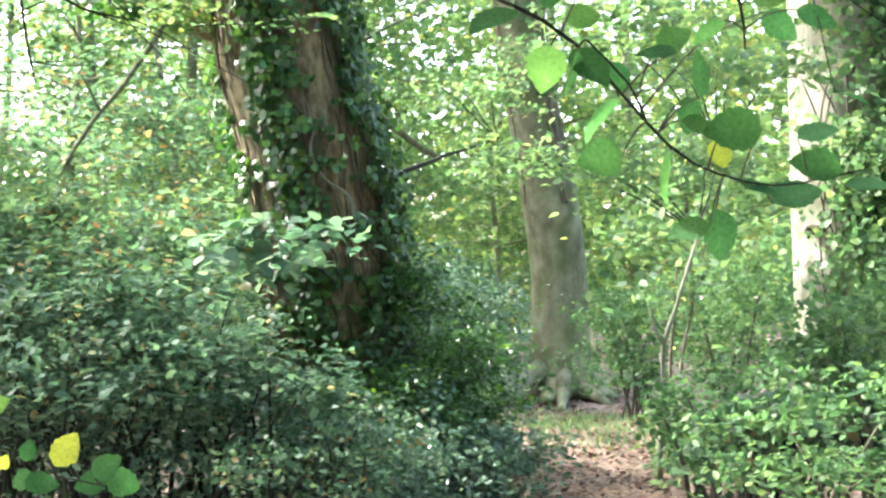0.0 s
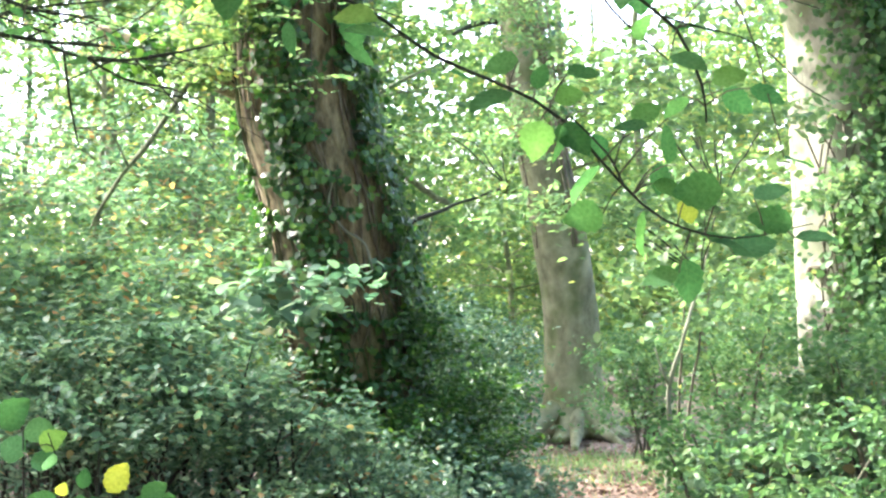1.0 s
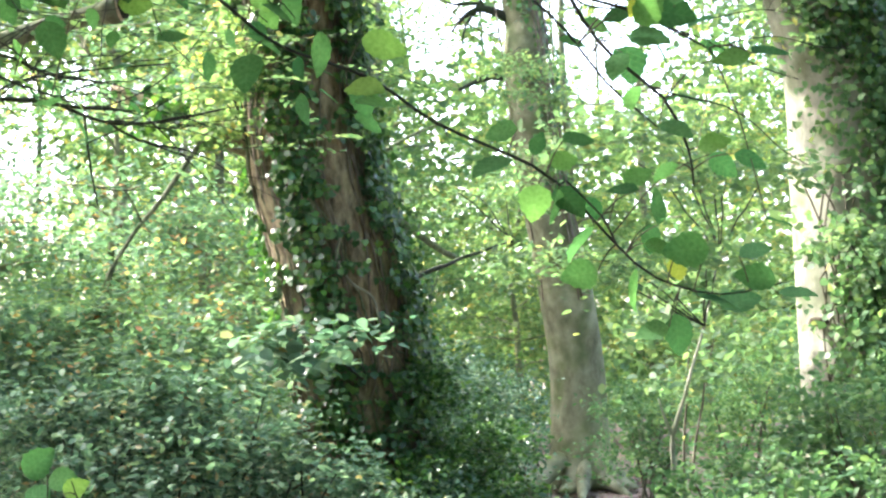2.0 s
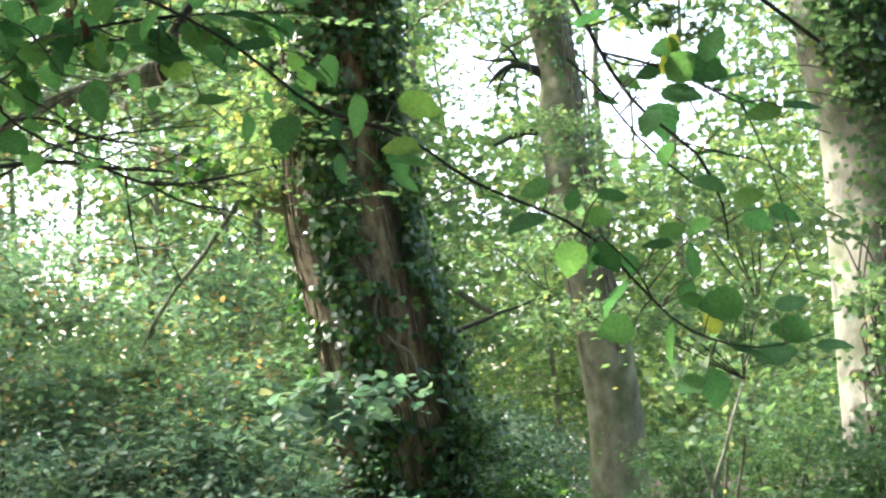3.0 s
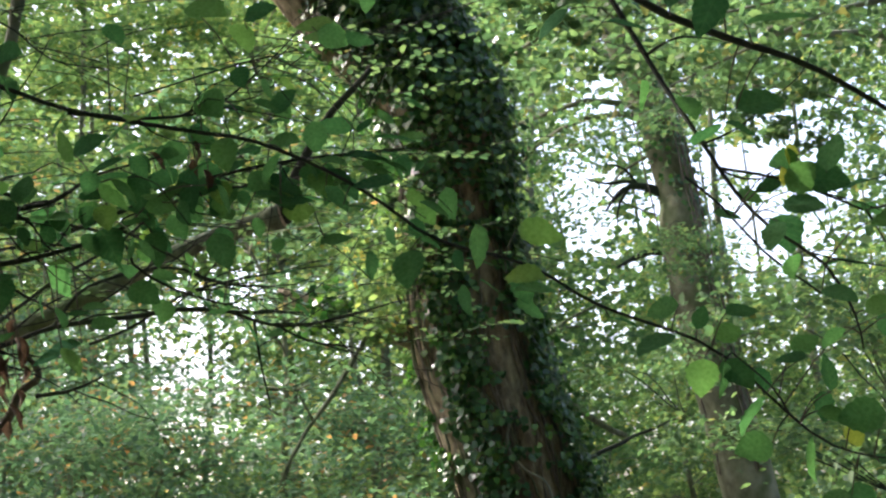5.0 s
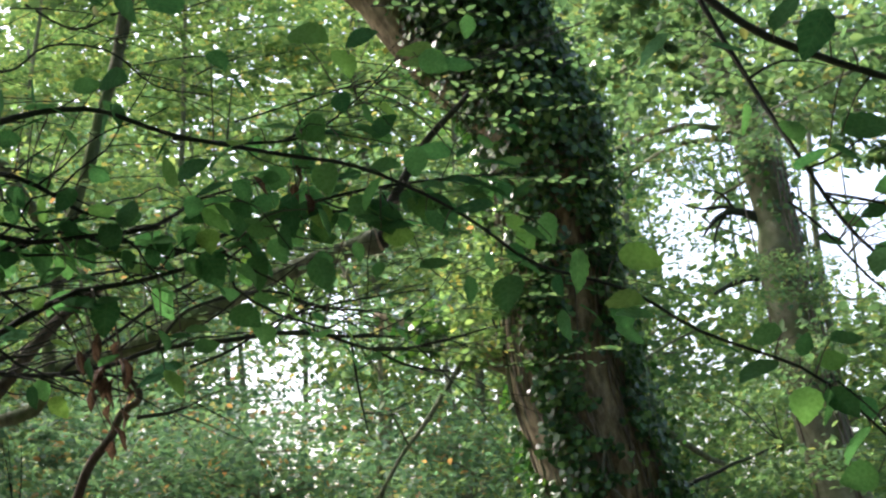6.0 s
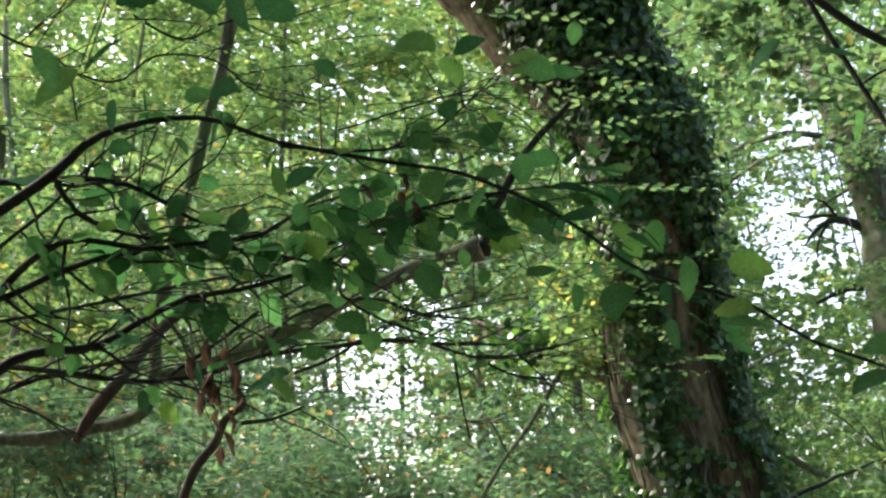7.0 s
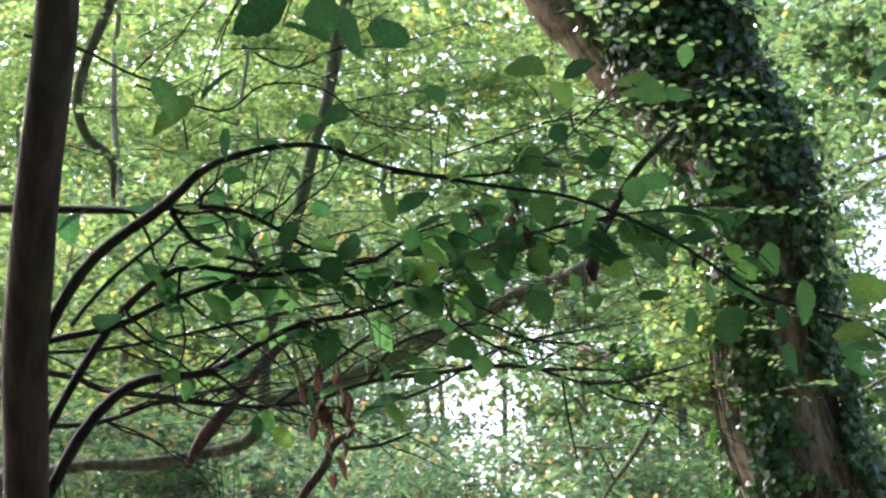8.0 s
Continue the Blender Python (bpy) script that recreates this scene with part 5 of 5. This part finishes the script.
part("limb", mesh_of("limb", *tube(pts(((-1.23, 6.67, 3.22), .03), ((-1.18, 6.59, 3.36), .028), ((-1.11, 6.58, 3.48), .022), ((-0.97, 6.56, 3.68), .018), ((-0.77, 6.56, 3.88), .012)), 10, 0.05, wobble=0.01), m_hazel_bark), crooked)
part("limb", mesh_of("limb", *tube(pts(((-3.07, 6.27, 2.42), 0.0187), ((-3.00, 6.26, 2.51), 0.0306), ((-2.87, 6.26, 2.65), 0.0289), ((-2.80, 6.34, 2.81), 0.0306), ((-2.69, 6.43, 2.97), 0.0255), ((-2.50, 6.44, 3.12), 0.0170)), 12, 0.03, knobbly, 0.02), m_hazel_trunk), crooked, "brown broken limb hanging down")
part("limb", mesh_of("limb", *tube(pts(((-2.84, 6.60, 3.38), .025), ((-2.87, 6.46, 3.52), .028), ((-2.92, 6.42, 3.61), .026), ((-2.99, 6.37, 3.72), .028), ((-3.08, 6.38, 3.60), .012)), 10, 0.04), m_mossy), crooked)
part("limb", mesh_of("limb", *tube(pts(((-4.12, 7.50, 5.63), .034), ((-4.27, 7.54, 5.34), .034), ((-4.41, 7.58, 5.08), .032), ((-4.48, 7.62, 4.85), .030), ((-4.44, 7.69, 4.64), .030), ((-4.31, 7.75, 4.51), .028), ((-4.32, 7.81, 4.28), .014)), 12, 0.05), m_mossy), crooked)
part("limb", mesh_of("limb", *tube(pts(((-3.03, 6.79, 1.31), 0.0245), ((-2.79, 6.68, 1.95), 0.0230), ((-2.66, 6.63, 2.25), 0.0216), ((-2.54, 6.62, 2.40), 0.0202), ((-2.48, 6.60, 2.53), 0.0173), ((-2.39, 6.60, 2.60), 0.0144), ((-2.44, 6.56, 2.71), 0.0086)), 10, 0.03, knobbly, 0.025), m_hazel_trunk), crooked)

beech_bough = thing("beech_bough", (-3.99, 5.31, 2.78), "low dark beech bough reaching across with fine twigs", "bough")
for i, q in enumerate([
        pts(((-3.98, 5.30, 2.82), .02), ((-3.20, 5.31, 2.71), .014), ((-3.01, 5.38, 2.64), .013), ((-2.71, 5.47, 2.59), .012), ((-2.43, 5.54, 2.55), .011), ((-2.18, 5.60, 2.57), .0105), ((-1.98, 5.63, 2.63), .010), ((-1.67, 5.70, 2.66), .010), ((-1.47, 5.75, 2.68), .009), ((-1.23, 5.81, 2.65), .007), ((-1.00, 5.87, 2.64), .003)),
        pts(((-1.33, 5.78, 2.67), .007), ((-1.22, 5.82, 2.62), .0065), ((-1.10, 5.86, 2.59), .006), ((-0.90, 5.90, 2.61), .005), ((-0.69, 5.94, 2.66), .002)),
        pts(((-1.14, 5.85, 2.60), .006), ((-1.02, 5.90, 2.53), .005), ((-0.85, 5.95, 2.50), .004)),
        pts(((-1.22, 5.82, 2.62), .006), ((-1.21, 5.87, 2.45), .005), ((-1.19, 5.92, 2.28), .003)),
        pts(((-2.34, 5.56, 2.56), .009), ((-2.21, 5.67, 2.68), .008), ((-2.02, 5.78, 2.85), .007), ((-1.79, 5.80, 2.97), .006), ((-1.54, 5.82, 3.15), .005), ((-1.20, 5.84, 3.39), .003)),
        pts(((-1.98, 5.63, 2.63), .008), ((-1.83, 5.63, 2.78), .007), ((-1.52, 5.69, 2.84), .006), ((-1.33, 5.76, 2.77), .005), ((-1.09, 5.82, 2.74), .003)),
        pts(((-1.85, 5.68, 2.56), .007), ((-1.69, 5.71, 2.62), .006), ((-1.44, 5.74, 2.75), .005), ((-1.12, 5.80, 2.80), .004), ((-0.86, 5.86, 2.83), .002)),
        pts(((-3.33, 5.33, 2.51), .012), ((-3.05, 5.40, 2.51), .011), ((-2.77, 5.45, 2.59), .009), ((-2.48, 5.51, 2.63), .006), ((-2.28, 5.55, 2.64), .003)),
        pts(((-2.14, 5.87, 2.40), .010), ((-2.02, 5.90, 2.41), .008), ((-1.88, 5.92, 2.46), .004)),
        pts(((-3.19, 4.96, 4.04), .008), ((-2.99, 5.02, 3.98), .007), ((-2.81, 5.10, 3.88), .006), ((-2.62, 5.17, 3.78), .005), ((-2.59, 5.24, 3.56), .003)),
        pts(((-2.86, 5.29, 3.90), .006), ((-2.53, 5.41, 3.78), .005), ((-2.34, 5.43, 3.88), .005), ((-2.11, 5.49, 3.85), .004), ((-1.94, 5.57, 3.71), .003), ((-1.72, 5.63, 3.67), .002)),
        pts(((-2.41, 5.36, 4.04), .006), ((-2.22, 5.44, 3.94), .005), ((-2.01, 5.47, 4.01), .004), ((-1.73, 5.54, 4.00), .002)),
        pts(((-1.88, 5.78, 2.98), .006), ((-2.15, 5.71, 2.99), .006), ((-2.61, 5.62, 2.91), .007), ((-3.07, 5.52, 2.84), .008), ((-3.44, 5.43, 2.83), .01)),
        pts(((-1.64, 5.68, 3.56), .004), ((-1.28, 5.84, 3.70), .004), ((-0.94, 6.00, 3.81), .003), ((-0.54, 6.17, 3.93), .003), ((-0.20, 6.23, 4.04), .002))]):
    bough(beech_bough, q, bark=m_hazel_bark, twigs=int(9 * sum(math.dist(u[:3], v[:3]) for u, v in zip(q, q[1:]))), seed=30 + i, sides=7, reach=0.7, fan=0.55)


def sprays():
    """Flat sprays of small beech leaves, two rows along each fine twig."""
    rng = np.random.default_rng(71)
    pos, axis, normal, size = [], [], [], []
    for c, s, n in [((-1.65, 5.73, 3.78), (.8, .5, .12), 20), ((-1.05, 6.23, 3.69), (.5, .5, .14), 9), ((-0.66, 6.48, 3.85), (.4, .4, .04), 5), ((-1.93, 5.80, 3.23), (.7, .5, .14), 18),
                    ((-2.60, 5.55, 3.96), (.8, .5, .2), 20), ((-1.76, 6.06, 2.83), (.8, .5, .10), 12), ((-1.00, 7.33, 3.17), (.4, .4, .25), 16), ((-1.32, 7.37, 3.21), (.5, .5, .2), 12), ((-1.11, 8.32, 3.64), (.35, .4, .25), 12)]:
        for k in range(n):
            p = np.array(c) + rng.normal(0, 1, 3) * np.array(s)
            a = rng.normal(0.2, 0.7)
            d = np.array([math.cos(a), math.sin(a) * 0.7, rng.normal(0, .12)])
            side = np.array([-d[1], d[0], 0])
            ln = rng.uniform(.25, .6)
            row = [(*(p + d * ln * t - np.array([0, 0, .12 * ln * t * t])), .003 - .0016 * t) for t in (0, .35, .7, 1)]
            part("twig", mesh_of("twig", *tube(row, 5, 0.1), m_hazel_bark), beech_bough)
            m = int(ln / 0.033)
            for q in range(m):
                t = (q + .5) / m
                way = d * 0.55 + side * (1 if q % 2 else -1) + rng.normal(0, .15, 3)
                pos.append(p + d * ln * t - np.array([0, 0, .12 * ln * t * t]))
                axis.append(way)
                normal.append(np.array([0, 0, 1]) + rng.normal(0, .28, 3))
                size.append(rng.uniform(.04, .065))
    part("foliage", leaf_field("foliage", pos, size, axis, normal, OVAL, m_mid), beech_bough)


sprays()
# The light far_leaf colour here helps imitate sun on both tufts.
bush("beech_sapling", "sunlit yellow-green leaves beside the ivy trunk", "sapling", (-1.23, 10.23, 3.70), (.25, .4, .6), 900, 0.062, m_far, OVAL, 99, flat=0.4, stems=3, bark=m_hazel_bark, anchor=(-0.95, 10.77, 3.38))

bush("beech_sapling", "sunlit yellow-green leaves beside the ivy trunk", "sapling", (-1.26, 10.29, 3.41), (.16, .3, .35), 420, 0.062, m_far, OVAL, 100, flat=0.4, stems=3, bark=m_hazel_bark, anchor=(-1.09, 10.76, 3.26))

for i, (c, r, n) in enumerate([((1.99, 14.55, 6.63), (1.3, .8, .5), 1300), ((0.17, 13.40, 6.25), (.8, .8, .45), 900), ((2.21, 13.79, 5.55), (.8, .7, .35), 700), ((0.28, 12.59, 6.55), (.8, .7, .4), 700)]):
    bush("hazel_sapling", "leafy green boughs high beside the beech", "sapling", c, r, n, 0.085, m_mid, ROUND, 170 + i, flat=0.7, stems=4, bark=m_hazel_bark, anchor=(1.15, 19.12, 8.37))
# sprays of mid-size leaves between the path and the beech
for i, (c, r, n, foot) in enumerate([
        ((1.31, 8.40, 2.92), (.55, .5, .12), 380, (2.38, 11.14, 2.43)), ((2.06, 8.92, 2.74), (.6, .5, .14), 380, (2.38, 11.14, 2.43)), ((0.96, 10.98, 2.39), (.5, .5, .12), 360, (2.25, 11.16, 1.89)), ((1.69, 9.48, 2.25), (.6, .5, .16), 380, (2.25, 11.16, 1.89)),
        ((0.76, 12.91, 3.08), (.7, .5, .2), 420, (0.93, 12.40, 2.67)), ((1.63, 17.92, 5.26), (.7, .5, .12), 420, (1.83, 19.89, 5.78)), ((1.57, 17.73, 4.85), (.6, .5, .14), 360, (1.75, 19.69, 5.36)), ((0.89, 16.56, 6.32), (.9, .6, .2), 420, (1.51, 19.51, 7.28)), ((1.70, 17.14, 4.01), (.5, .5, .2), 360, (2.08, 20.11, 4.59))]):
    bush("hazel_sapling", "flat sprays of green hazel leaves across the beech", "sapling", c, r, int(n * 1.5), 0.064, m_mid, OVAL, 150 + i, flat=0.75, stems=3, per_clump=14, bark=m_hazel_bark, anchor=foot)
# Added to keep sun off the lower flank of the pale tree.
bush("hazel_sapling", "leafy sapling added to shade the pale tree's lower flank", "sapling", (2.62, 14.2, 2.1), (.5, .45, .75), 700, 0.075, m_mid, ROUND, 195, flat=0.6, stems=2, bark=m_twig)
bush("ivy_shoots", "pale sunlit leaf shoots hanging before the trunk", "shoots", (3.38, 12.53, 4.67), (.25, .3, .55), 260, 0.09, m_mid, SPINY, 190, flat=0.2, stems=2, bark=m_hazel_bark, anchor=(3.79, 13.17, 5.23))
bush("ivy_shoots", "pale sunlit leaf shoots hanging before the trunk", "shoots", (3.93, 12.87, 2.60), (.35, .3, .3), 420, 0.075, m_mid, ROUND, 191, flat=0.4, stems=2, bark=m_hazel_bark, anchor=(4.21, 13.46, 2.44))
bush("ivy_shoots", "leafy ivy shoots over a broken side limb", "shoots", (-1.64, 10.80, 3.51), (.42, .3, .16), 420, 0.07, m_ivy, LOBED, 192, flat=0.5, stems=3, bark=m_hazel_bark, anchor=(-1.09, 10.89, 3.27))


def grass():
    """Thin grass at the beech's foot."""
    rng = np.random.default_rng(54)
    n = 2200
    c = np.array((2.14, 16.22, 0.08))
    pos = np.stack([c[0] + rng.normal(0, .8, n), c[1] + rng.normal(0, 1.3, n), np.full(n, 0.0)], 1)
    for p in pos:
        p[2] = 0.10 * noise.noise(Vector((p[0] * .35, p[1] * .35, 0))) + 0.03 * noise.noise(Vector((p[0] * 1.7, p[1] * 1.7, 4))) - 0.02
    axis = rng.normal(0, .45, (n, 3)) + np.array([0, 0, 1])
    blade = (KITE[0] * np.array([1, .16, 1]), KITE[1])
    ob = new("grass", leaf_field("grass", pos, rng.uniform(.05, .13, n), axis, rng.normal(0, 1, (n, 3)), blade, m_mid))
    tagged(ob, "thin green grass on the litter by the beech", "grass", kind="stuff")


grass()
